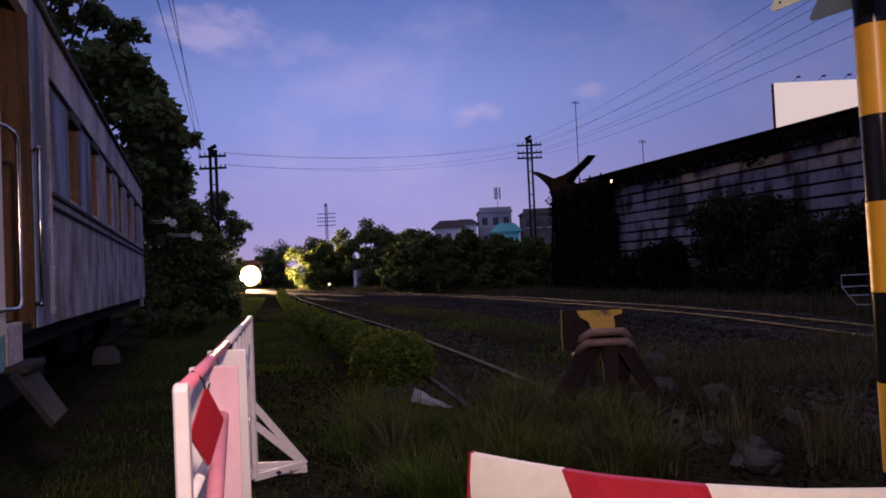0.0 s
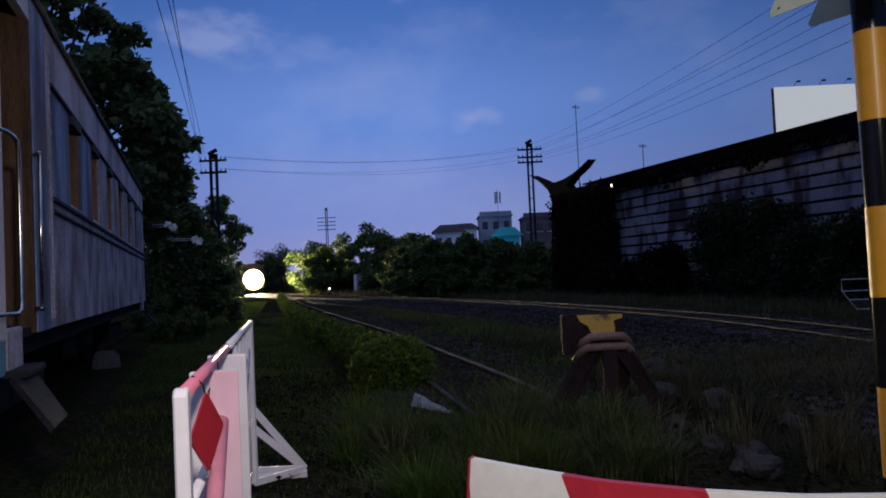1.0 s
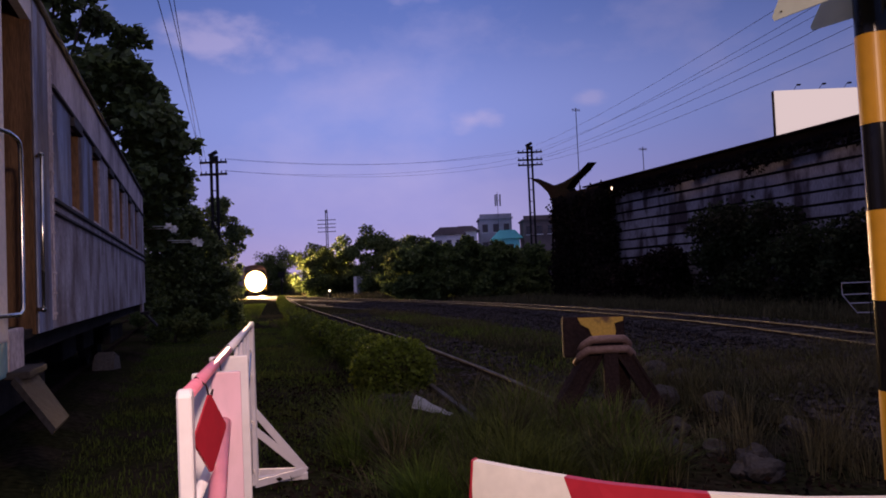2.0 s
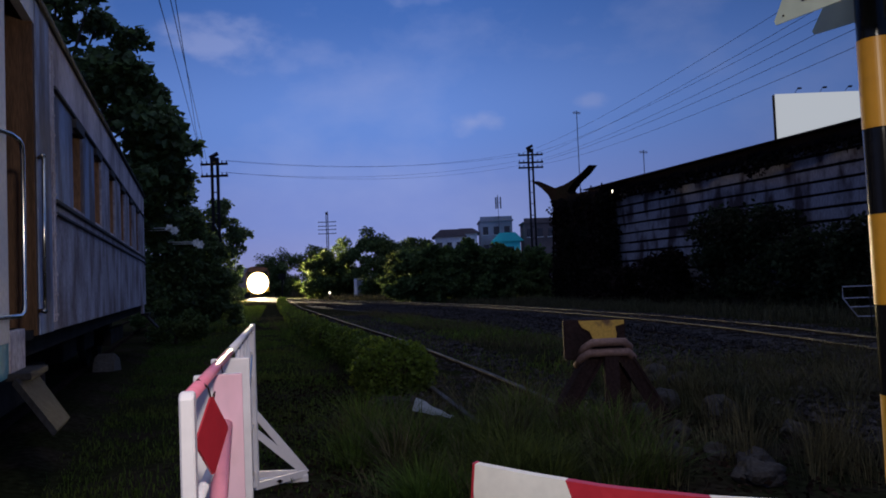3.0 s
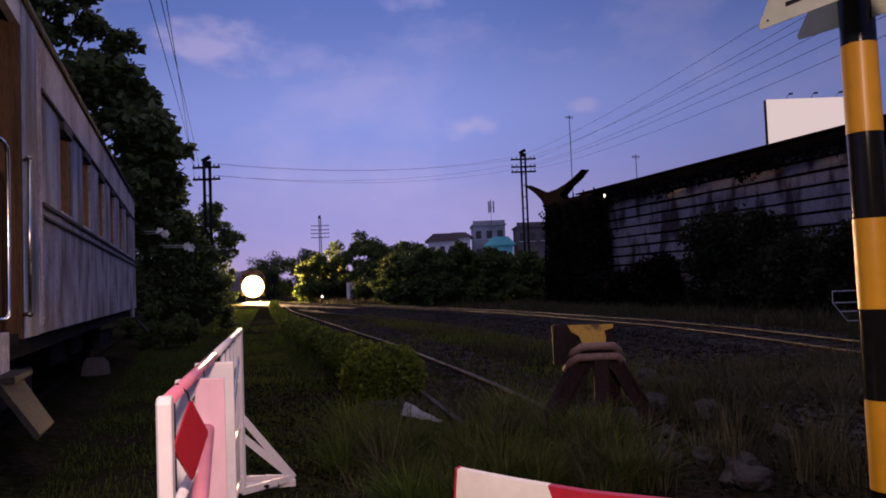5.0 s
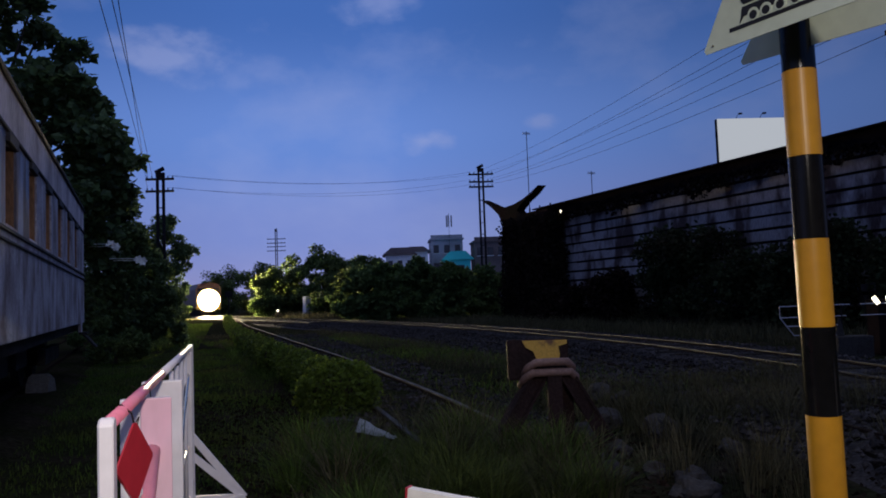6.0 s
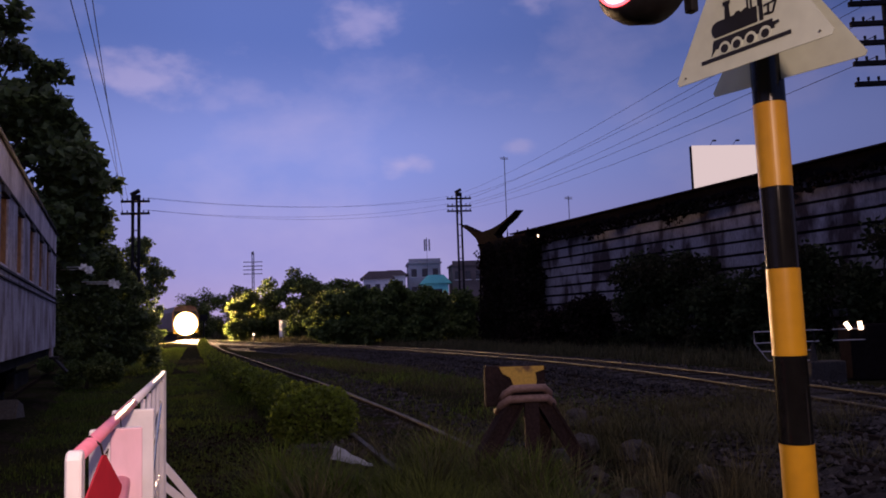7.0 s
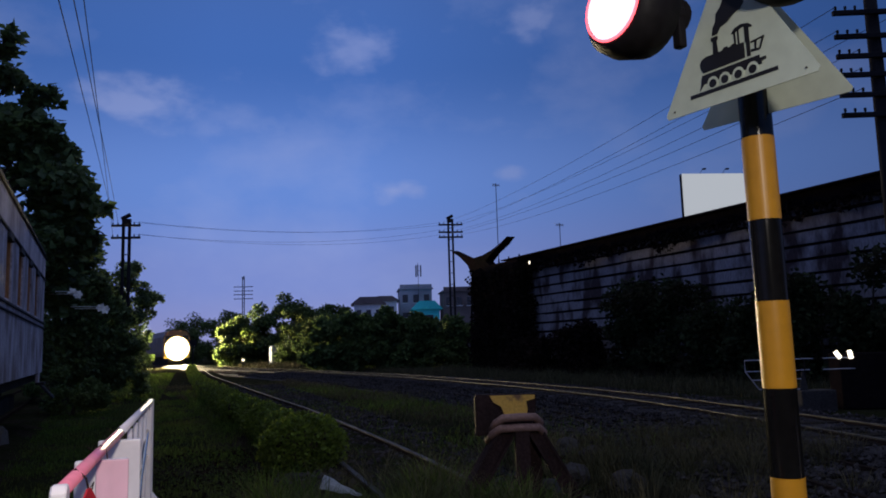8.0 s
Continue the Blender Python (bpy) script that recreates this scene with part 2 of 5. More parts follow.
M = dict(
    soil=mat("soil_and_turf", (0.018, 0.020, 0.010), 0.95, vary=0.5, scale=5, bump=1.0, second=(0.028, 0.022, 0.018), amount=0.8, spec=0),
    ballast=mat("dark_ballast", (0.05, 0.045, 0.048), 0.9, vary=0.5, scale=12, bump=0.8, second=(0.022, 0.019, 0.020), amount=0.8, per_piece=0.4, spec=0.03),
    sleeper=mat("old_sleeper_wood", (0.022, 0.018, 0.016), 0.95, scale=14, bump=0.5, stretch=(0.3, 1, 1), spec=0.03),
    rail=mat("rail_rust", (0.028, 0.02, 0.017), 0.95, 0.0, scale=20, second=(0.018, 0.013, 0.011), spec=0),
    railtop=mat("worn_rail_head", (0.06, 0.057, 0.056), 0.6, 0.15, vary=0.3, scale=10, bump=0.03, second=(0.035, 0.028, 0.024), amount=0.8, spec=0.1),
    blue=mat("weathered_pale_blue_paint", (0.43, 0.41, 0.49), 0.7, vary=0.35, scale=9, bump=0.3, second=(0.12, 0.075, 0.065), amount=0.8, edge=(0.38, 0.64), stretch=(1, 1.4, 0.7), spec=0.25),
    lilac=mat("faded_lilac_grey_paint", (0.56, 0.49, 0.54), 0.7, vary=0.2, scale=5, bump=0.15, second=(0.17, 0.13, 0.15), amount=0.8, edge=(0.42, 0.62), stretch=(1, 1, 0.6), spec=0.25),
    deepblue=mat("faded_blue_paint", (0.20, 0.255, 0.41), 0.65, vary=0.3, scale=7, bump=0.2, second=(0.09, 0.07, 0.075), amount=0.9, edge=(0.42, 0.6), stretch=(1, 2, 0.4), spec=0.25),
    white_peel=mat("peeling_white_paint", (0.6, 0.58, 0.58), 0.6, vary=0.1, scale=9, bump=0.2, second=(0.22, 0.06, 0.04), amount=0.9, edge=(0.6, 0.64)),
    teal=mat("teal_paint", (0.10, 0.28, 0.33), 0.6, vary=0.2, scale=8, second=(0.05, 0.1, 0.12)),
    brownwood=mat("stained_wood_shutter", (0.27, 0.14, 0.075), 0.6, vary=0.3, scale=14, bump=0.3, stretch=(1, 3, 0.3), second=(0.11, 0.06, 0.035), amount=0.8, spec=0.2),
    vestibule=mat("dark_brown_panelling", (0.095, 0.052, 0.03), 0.7, vary=0.3, scale=14, bump=0.3, stretch=(3, 1, 0.3), second=(0.02, 0.014, 0.01), spec=0.15),
    underdark=mat("grimy_underframe", (0.03, 0.027, 0.025), 0.85, scale=10, bump=0.4, spec=0.05),
    roofdark=mat("sooty_roof", (0.06, 0.06, 0.07), 0.8, scale=5, bump=0.2, spec=0.1),
    chrome=mat("worn_chrome", (0.7, 0.68, 0.62), 0.22, 1.0, vary=0.1, scale=10, bump=0.03),
    alu=mat("dull_metal_plate", (0.022, 0.022, 0.026), 0.8, 0.0, vary=0.3, scale=9, second=(0.014, 0.012, 0.012), spec=0.12),
    concrete=mat("weathered_concrete", (0.11, 0.103, 0.098), 0.85, scale=8, bump=0.3, second=(0.08, 0.075, 0.07), spec=0.1),
    # White paint tinted faintly pink for the red lamp's light on the barrier.
    fwhite=mat("pink_tinted_white_paint", (0.78, 0.73, 0.755), 0.4, vary=0.05, scale=6, bump=0.05, second=(0.6, 0.57, 0.58), amount=0.6),
    fpink=mat("faded_red_barrier_paint", (0.70, 0.20, 0.29), 0.4, vary=0.08, scale=6, bump=0.05, second=(0.74, 0.34, 0.38), amount=0.7),
    palepink=mat("washed_out_pink_paint", (0.76, 0.46, 0.56), 0.45, vary=0.06, scale=6, bump=0.06, second=(0.74, 0.58, 0.64), amount=0.7, stretch=(1, 1, 0.5)),
    red=mat("red_reflective_paint", (0.44, 0.025, 0.04), 0.35, vary=0.08, scale=7, bump=0.04, second=(0.30, 0.015, 0.028), amount=0.5),
    armwhite=mat("cream_boom_paint", (0.78, 0.75, 0.68), 0.4, vary=0.05, scale=8, bump=0.05, second=(0.62, 0.57, 0.5), amount=0.5),
    yellow=mat("yellow_mast_band", (0.56, 0.26, 0.016), 0.36, vary=0.06, scale=6, bump=0.02, second=(0.42, 0.19, 0.015), amount=0.6, spec=0.35),
    black=mat("glossy_black_mast_band", (0.0078, 0.0075, 0.0075), 0.12, vary=0.2, scale=8, bump=0.015, second=(0.005, 0.0045, 0.0045), amount=0.8, spec=0.2),
    signface=mat("cream_sign_sheet", (0.57, 0.63, 0.50), 0.4, vary=0.06, scale=5, bump=0.03, second=(0.44, 0.47, 0.40), amount=0.6),
    signblack=mat("black_sign_print", (0.012, 0.011, 0.012), 0.5, vary=0.1, scale=8, bump=0),
    lampblack=mat("matt_black_lamp_housing", (0.010, 0.009, 0.010), 0.55, scale=9, bump=0.05, spec=0.12),
    rust=mat("rusty_brown_steel", (0.032, 0.02, 0.02), 0.8, 0.1, vary=0.3, scale=12, bump=0.35, second=(0.022, 0.015, 0.015), amount=0.8, spec=0.05),
    stopyellow=mat("flaking_yellow_paint", (0.55, 0.33, 0.06), 0.7, vary=0.15, scale=16, bump=0.25, second=(0.12, 0.06, 0.04), amount=0.9, edge=(0.56, 0.62)),
    bent=mat("pinkish_bent_rail", (0.27, 0.17, 0.15), 0.6, 0.2, vary=0.2, scale=14, bump=0.2, second=(0.12, 0.07, 0.06), spec=0.2),
    corr=mat("grey_sheet_wall", (0.23, 0.21, 0.235), 0.75, vary=0.25, scale=4.0, bump=0.25, second=(0.045, 0.028, 0.03), amount=0.95, edge=(0.47, 0.60), stretch=(1, 1.4, 0.5), spec=0.1),
    # Darkened and without gloss so that the headlight barely lifts eave and wall.
    walldark=mat("near_black_board", (0.012, 0.009, 0.010), 0.9, scale=4, bump=0.3, spec=0),
    polemat=mat("dark_pole_steel", (0.022, 0.02, 0.022), 0.8, scale=10, bump=0.2, spec=0.03),
    bark=mat("dark_bark", (0.05, 0.04, 0.03), 0.95, scale=10, bump=0.7, stretch=(1, 1, 0.3), spec=0.05),
    leafdark=mat("dark_broad_leaf", (0.09, 0.135, 0.05), 0.5, vary=0.3, scale=3, bump=0, second=(0.07, 0.10, 0.035), per_piece=0.6, spec=0.4, thin=0.45),
    # Darkened copy of the leaf, about a third of leafdark's colour.
    leafwall=mat("darkened_shrub_leaf", (0.032, 0.042, 0.02), 0.7, vary=0.3, scale=3, bump=0, second=(0.03, 0.02, 0.014), amount=0.8, per_piece=0.6, spec=0.05, thin=0.3),
    leafmid=mat("mid_green_leaf", (0.075, 0.115, 0.036), 0.65, vary=0.3, scale=2, bump=0, second=(0.11, 0.125, 0.035), per_piece=0.5, spec=0.25, thin=0.42),
    leafhedge=mat("hedge_leaf", (0.095, 0.14, 0.02), 0.6, vary=0.3, scale=3, bump=0, second=(0.09, 0.10, 0.022), per_piece=0.5, spec=0.25, thin=0.5),
    # Brown set near black: missing shade from the headlight is put into the colour.
    vine=mat("darkened_brown_creeper", (0.02, 0.013, 0.011), 0.95, vary=0.3, scale=3, bump=0, second=(0.014, 0.016, 0.009), per_piece=0.5, spec=0),
    grass=mat("lush_grass_blade", (0.062, 0.105, 0.018), 0.7, vary=0.3, scale=3, bump=0, second=(0.085, 0.08, 0.025), per_piece=0.5, spec=0.15, thin=0.5),
    drygrass=mat("dry_straw_grass", (0.078, 0.068, 0.037), 0.85, vary=0.3, scale=3, bump=0, second=(0.034, 0.043, 0.018), per_piece=0.45, spec=0.1, thin=0.2),
    blossom=mat("white_blossom", (0.75, 0.75, 0.72), 0.6, vary=0.05, scale=20, bump=0),
    plastic=mat("crumpled_white_plastic", (0.42, 0.47, 0.56), 0.45, vary=0.15, scale=20, bump=0.3, second=(0.2, 0.24, 0.34)),
    stone=mat("pale_field_stone", (0.05, 0.046, 0.047), 0.9, vary=0.3, scale=14, bump=0.6, second=(0.035, 0.03, 0.03), spec=0.05),
    housewhite=mat("dull_white_render", (0.80, 0.78, 0.80), 0.8, vary=0.1, scale=1.5, bump=0.05, second=(0.62, 0.60, 0.63)),
    housegrey=mat("grey_render", (0.40, 0.39, 0.45), 0.8, vary=0.1, scale=1.5, bump=0.05),
    rearwall=mat("dark_grey_screen_wall", (0.07, 0.066, 0.07), 0.85, vary=0.2, scale=2, bump=0.2, spec=0.1),
    houseroof=mat("brown_roof_sheet", (0.16, 0.12, 0.12), 0.8, vary=0.2, scale=2, bump=0.1),
    tealroof=mat("turquoise_roof_sheet", (0.05, 0.72, 0.68), 0.6, vary=0.1, scale=2, bump=0.05, second=(0.04, 0.6, 0.6)),
    windowdark=mat("dark_window_pane", (0.02, 0.022, 0.028), 0.12, vary=0.1, scale=3, bump=0),
    loco=mat("dark_locomotive_paint", (0.10, 0.045, 0.03), 0.5, vary=0.15, scale=4, second=(0.05, 0.03, 0.025)),
    locoband=mat("yellow_locomotive_band", (0.55, 0.35, 0.05), 0.5, vary=0.1, scale=4),
    head=glow("headlight_glow", (1.0, 0.80, 0.45), 2000),
    headglare=glow("headlight_glare_edge", (1.0, 0.68, 0.30), 2.2),
    headrim=glow("marker_lamp_glow", (1.0, 0.75, 0.35), 60),
    redlens=glow("lit_red_lens", (1.0, 0.062, 0.075), 18),
    redrim=glow("red_lens_fringe_glow", (1.0, 0.10, 0.13), 3.2),
    # Emission added to brighten the white hoarding; it has no known backlight.
    glowface=glow("brightened_white_hoarding", (0.84, 0.90, 1.0), 0.52),
    smalllight=glow("small_lamp_glow", (1.0, 0.9, 0.7), 3),
)


# ---------- mesh helpers ----------
def box(bm, c, s, m=None, bevel=0.0):
    """A box with centre c and size s, under the matrix m, its edges rounded by bevel."""
    mt = (m or Matrix()) @ Matrix.Translation(c)
    vs = [bm.verts.new(mt @ Vector((x * s[0] / 2, y * s[1] / 2, z * s[2] / 2))) for x in (-1, 1) for y in (-1, 1) for z in (-1, 1)]
    fs = [bm.faces.new([vs[i] for i in q]) for q in ((0, 1, 3, 2), (4, 6, 7, 5), (0, 4, 5, 1), (2, 3, 7, 6), (0, 2, 6, 4), (1, 5, 7, 3))]
    if bevel:
        es = list({e for f_ in fs for e in f_.edges})
        bmesh.ops.bevel(bm, geom=es, offset=bevel, segments=2, profile=0.6, affect="EDGES")
    return bm


def tube(bm, pts, r, seg=8, r2=None):
    """A round bar along the points, closed at both ends."""
    pts = [Vector(p) for p in pts]
    rings = []
    for i, p in enumerate(pts):
        d = (pts[min(i + 1, len(pts) - 1)] - pts[max(i - 1, 0)]).normalized()
        a = d.orthogonal().normalized() if i == 0 else (rings[-1][1] - d * rings[-1][1].dot(d)).normalized()
        b = d.cross(a)
        rad = r if r2 is None else r + (r2 - r) * i / max(len(pts) - 1, 1)
        rings.append(([bm.verts.new(p + (a * math.cos(k * math.tau / seg) + b * math.sin(k * math.tau / seg)) * rad) for k in range(seg)], a))
    for (u, _), (v, _) in zip(rings, rings[1:]):
        for k in range(seg):
            bm.faces.new((u[k], u[(k + 1) % seg], v[(k + 1) % seg], v[k]))
    bm.faces.new(rings[0][0][::-1])
    bm.faces.new(rings[-1][0])
    return bm


def prism(bm, pts, thick, m):
    """A flat plate: the outline pts in the xz plane of m, thick along y."""
    a = [bm.verts.new(m @ Vector((x, -thick / 2, z))) for x, z in pts]
    b = [bm.verts.new(m @ Vector((x, thick / 2, z))) for x, z in pts]
    bm.faces.new(a)
    bm.faces.new(b[::-1])
    for i in range(len(pts)):
        j = (i + 1) % len(pts)
        bm.faces.new((a[j], a[i], b[i], b[j]))
    return bm


def part(name, bm, material, parent=None, label="", smooth=False):
    bmesh.ops.recalc_face_normals(bm, faces=bm.faces[:])
    me = bpy.data.meshes.new(name)
    bm.to_mesh(me)
    bm.free()
    return hang(name, me, material, parent, label, smooth)


def hang(name, me, material, parent=None, label="", smooth=False):
    me.materials.append(material)
    if smooth:
        me.shade_smooth()
    ob = new(name, me)
    if parent is not None:
        ob.parent = parent
    if label:
        tagged(ob, label)
    return ob


def thing(name, label, category, at=None, group="", kind=""):
    ob = tagged(new(name), label, category, group, kind)
    ob.empty_display_size = 0.1
    if at is not None:
        ob.matrix_world = at
    return ob


def B():
    return bmesh.new()


def strips(points, ups, widths, bends, outward=None):
    """Grass blades as one mesh: from each root three tapering segments."""
    n = len(points)
    ang = np.random.rand(n) * math.tau
    side = np.stack([np.cos(ang), np.sin(ang), np.zeros(n)], 1) * widths[:, None]
    lean = np.stack([np.cos(ang + 1.3), np.sin(ang + 1.3), np.zeros(n)], 1)
    if outward is not None:
        lean = lean * 0.35 + np.concatenate([outward, np.zeros((n, 1))], 1)
        side = np.stack([-lean[:, 1], lean[:, 0], np.zeros(n)], 1)
        side = side / (np.linalg.norm(side, axis=1)[:, None] + 1e-6) * widths[:, None]
    rows = []
    for k, (h, w) in enumerate(((0, 1), (0.45, 0.8), (0.8, 0.5), (1.0, 0.0))):
        mid = points + np.array([0, 0, 1.0]) * (ups * h * (1 - 0.25 * h * bends))[:, None] + lean * (ups * bends * h * h * 0.7)[:, None]
        if w:
            rows += [mid - side * w, mid + side * w]
        else:
            rows += [mid]
    v = np.stack(rows, 1).reshape(-1, 3)
    base = np.arange(n)[:, None] * 7
    quads = np.concatenate([base + np.array([0, 1, 3, 2]), base + np.array([2, 3, 5, 4])])
    tris = base + np.array([4, 5, 6])
    me = bpy.data.meshes.new("grass")
    me.from_pydata(v.tolist(), [], quads.tolist() + tris.tolist())
    return me


def leaf_mesh(points, sizes, flat=0.4, name="leaves"):
    """Leaves as one mesh: each a folded pointed blade of four triangles."""
    n = len(points)
    d = np.random.normal(size=(n, 3))
    d[:, 2] *= flat
    d /= np.linalg.norm(d, axis=1)[:, None]
    u = np.cross(d, np.random.normal(size=(n, 3)))
    u /= np.linalg.norm(u, axis=1)[:, None]
    w = np.cross(d, u)
    s = sizes[:, None]
    v = np.stack([points, points + d * s * 0.45 + u * s * 0.36 + w * s * 0.12, points + d * s, points + d * s * 0.45 - u * s * 0.36 + w * s * 0.12, points + d * s * 0.5], 1).reshape(-1, 3)
    base = np.arange(n)[:, None] * 5
    f_ = np.concatenate([base + np.array([0, 1, 4]), base + np.array([1, 2, 4]), base + np.array([2, 3, 4]), base + np.array([3, 0, 4])])
    me = bpy.data.meshes.new(name)
    me.from_pydata(v.tolist(), [], f_.tolist())
    return me


def blob_points(centres, radii, count, shell=0.55):
    """Random points in the outer shells of ellipsoids, shared out by their surface."""
    radii = np.array(radii, float)
    wgt = radii[:, 0] * radii[:, 2]
    pick = np.random.choice(len(centres), count, p=wgt / wgt.sum())
    d = np.random.normal(size=(count, 3))
    d /= np.linalg.norm(d, axis=1)[:, None]
    r = (shell + (1.08 - shell) * np.random.rand(count) ** 0.6)[:, None]
    return np.array(centres, float)[pick] + d * r * radii[pick]


# ---------- ground ----------
def main_x(y):
    """The near rail of the main line, across from the camera's axis of the tracks."""
    return float(np.interp(y, [-40, -10, 0, 6.3, 9, 12, 18, 30, 49, 74, 86, 100, 140, 200, 400], [-5, 4, 6.7, 8.4, 9.5, 10.3, 11.2, 11.7, 10.5, 8.1, 7.3, 6.3, 2.8, -4.5, -45]))


def smooth_main(y):
    return sum(main_x(y + k) for k in range(-5, 6, 1)) / 11


def ground():
    n = 140
    xs = np.sign(np.linspace(-1, 1, n)) * np.abs(np.linspace(-1, 1, n)) ** 3.2 * 1500
    ys = np.sign(np.linspace(-1, 1, n)) * np.abs(np.linspace(-1, 1, n)) ** 3.2 * 1500 + 8
    v, f_ = [], []
    for y in ys:
        for x in xs + 3:
            z = 0.05 * noise.noise((x * 0.5, y * 0.5, 0)) + 0.03 * noise.noise((x * 1.7, y * 1.7, 3)) - 0.05
            v.append((x, y, z))
    for j in range(n - 1):
        for i in range(n - 1):
            a = j * n + i
            f_.append((a, a + 1, a + n + 1, a + n))
    me = bpy.data.meshes.new("ground")
    me.from_pydata(v, [], f_)
    tagged(hang("ground", me, M["soil"], smooth=True), "dark grassy soil beside the railway", "ground", kind="structure")


ground()


def rear_wall():
    """Plain wall added unseen behind the camera to close the place and darken reflections."""
    bm = B()
    box(bm, (0, -18, 3.2), (90, 0.3, 6.6))
    tagged(part("screen_wall_south", bm, M["rearwall"]), "plain dark grey wall added behind the camera to darken reflections", "wall", kind="structure")


rear_wall()


def track(name, xfun, y0, y1, z, gauge, label, step=1.2, polished=True, bed="ballast"):
    """A ballast bed, sleepers and two rails that follow xfun (the near rail)."""
    t = thing(name, label, "railway track", kind="structure")
    ys = np.arange(y0, y1 + 0.01, step)
    bm = B()
    prev = None
    for y in ys:
        x = xfun(y)
        row = [bm.verts.new((x + dx, y, zz + 0.03 * noise.noise((x + dx, y, 7)))) for dx, zz in ((-1.0, -0.08), (-0.55, z - 0.07), (gauge / 2, z - 0.06), (gauge + 0.55, z - 0.07), (gauge + 1.0, -0.08))]
        if prev:
            for k in range(4):
                bm.faces.new((prev[k], prev[k + 1], row[k + 1], row[k]))
        prev = row
    part("ballast_bed", bm, M[bed], t)
    for off in (0, gauge):
        for nm, w0, w1, z0, z1, mt in (("rail", 0.03, 0.06, z - 0.13, z - 0.02, M["rail"]), ("rail_head", 0.028, 0.028, z - 0.022, z, M["railtop"] if polished else M["rail"])):
            bm = B()
            prev = None
            for y in ys:
                x = xfun(y) + off
                row = [bm.verts.new((x + dx, y, zz)) for dx, zz in ((-w1, z0), (w1, z0), (w0, z1), (-w0, z1))]
                if prev:
                    for k in range(4):
                        bm.faces.new((prev[k], prev[(k + 1) % 4], row[(k + 1) % 4], row[k]))
                else:
                    bm.faces.new(row)
                prev = row
            bm.faces.new(prev)
            part(nm, bm, mt, t)
    return t


main = track("main_track", smooth_main, -30, 320, 0.2, 1.0, "raised single railway line with polished rails on dark ballast")
loop = track("loop_track", lambda y: smooth_main(y) - 2.1 - 0.0006 * max(y - 24, 0) ** 2, -30, 60, 0.10, 1.0, "low side track with dull rails sunk in dark ballast", polished=False)
spur_x = lambda y: float(np.interp(y, [5, 7.3, 8.3, 9.8, 13.5, 17, 22, 45, 60], [2.2, 2.48, 2.62, 2.78, 3.1, 3.38, 3.63, 4.9, 6.2]))
spur = track("spur_track", spur_x, 6.4, 60, 0.13, 0.98, "overgrown dead-end track that leads to a buffer stop", bed="soil")
siding = track("siding_track", lambda y: -2.9, 2, 40, 0.13, 1.0, "overgrown siding under the stored carriage", polished=False, bed="soil")


def sleepers():
    """Sleepers of the spur and the main line as parts of their tracks."""
    bm = B()
    box(bm, (0, 0, 0), (1.9, 0.2, 0.1))
    me = bpy.data.meshes.new("sleeper")
    bm.to_mesh(me)
    bm.free()
    me.materials.append(M["sleeper"])
    for t, fun, a, b, z, st in ((spur, spur_x, 6.8, 30, 0.0, 0.7), (loop, lambda y: smooth_main(y) - 2.1 - 0.0006 * max(y - 24, 0) ** 2, 2, 40, 0.02, 0.7), (main, smooth_main, 2, 70, 0.10, 0.7)):
        y = a
        while y < b:
            o = new("sleeper", me)
            o.parent = t
            o.location = (fun(y) + 0.5, y, z + random.uniform(-0.01, 0.01))
            o.rotation_euler = (0, 0, random.uniform(-0.03, 0.03) - (fun(y + 1) - fun(y)))
            y += st


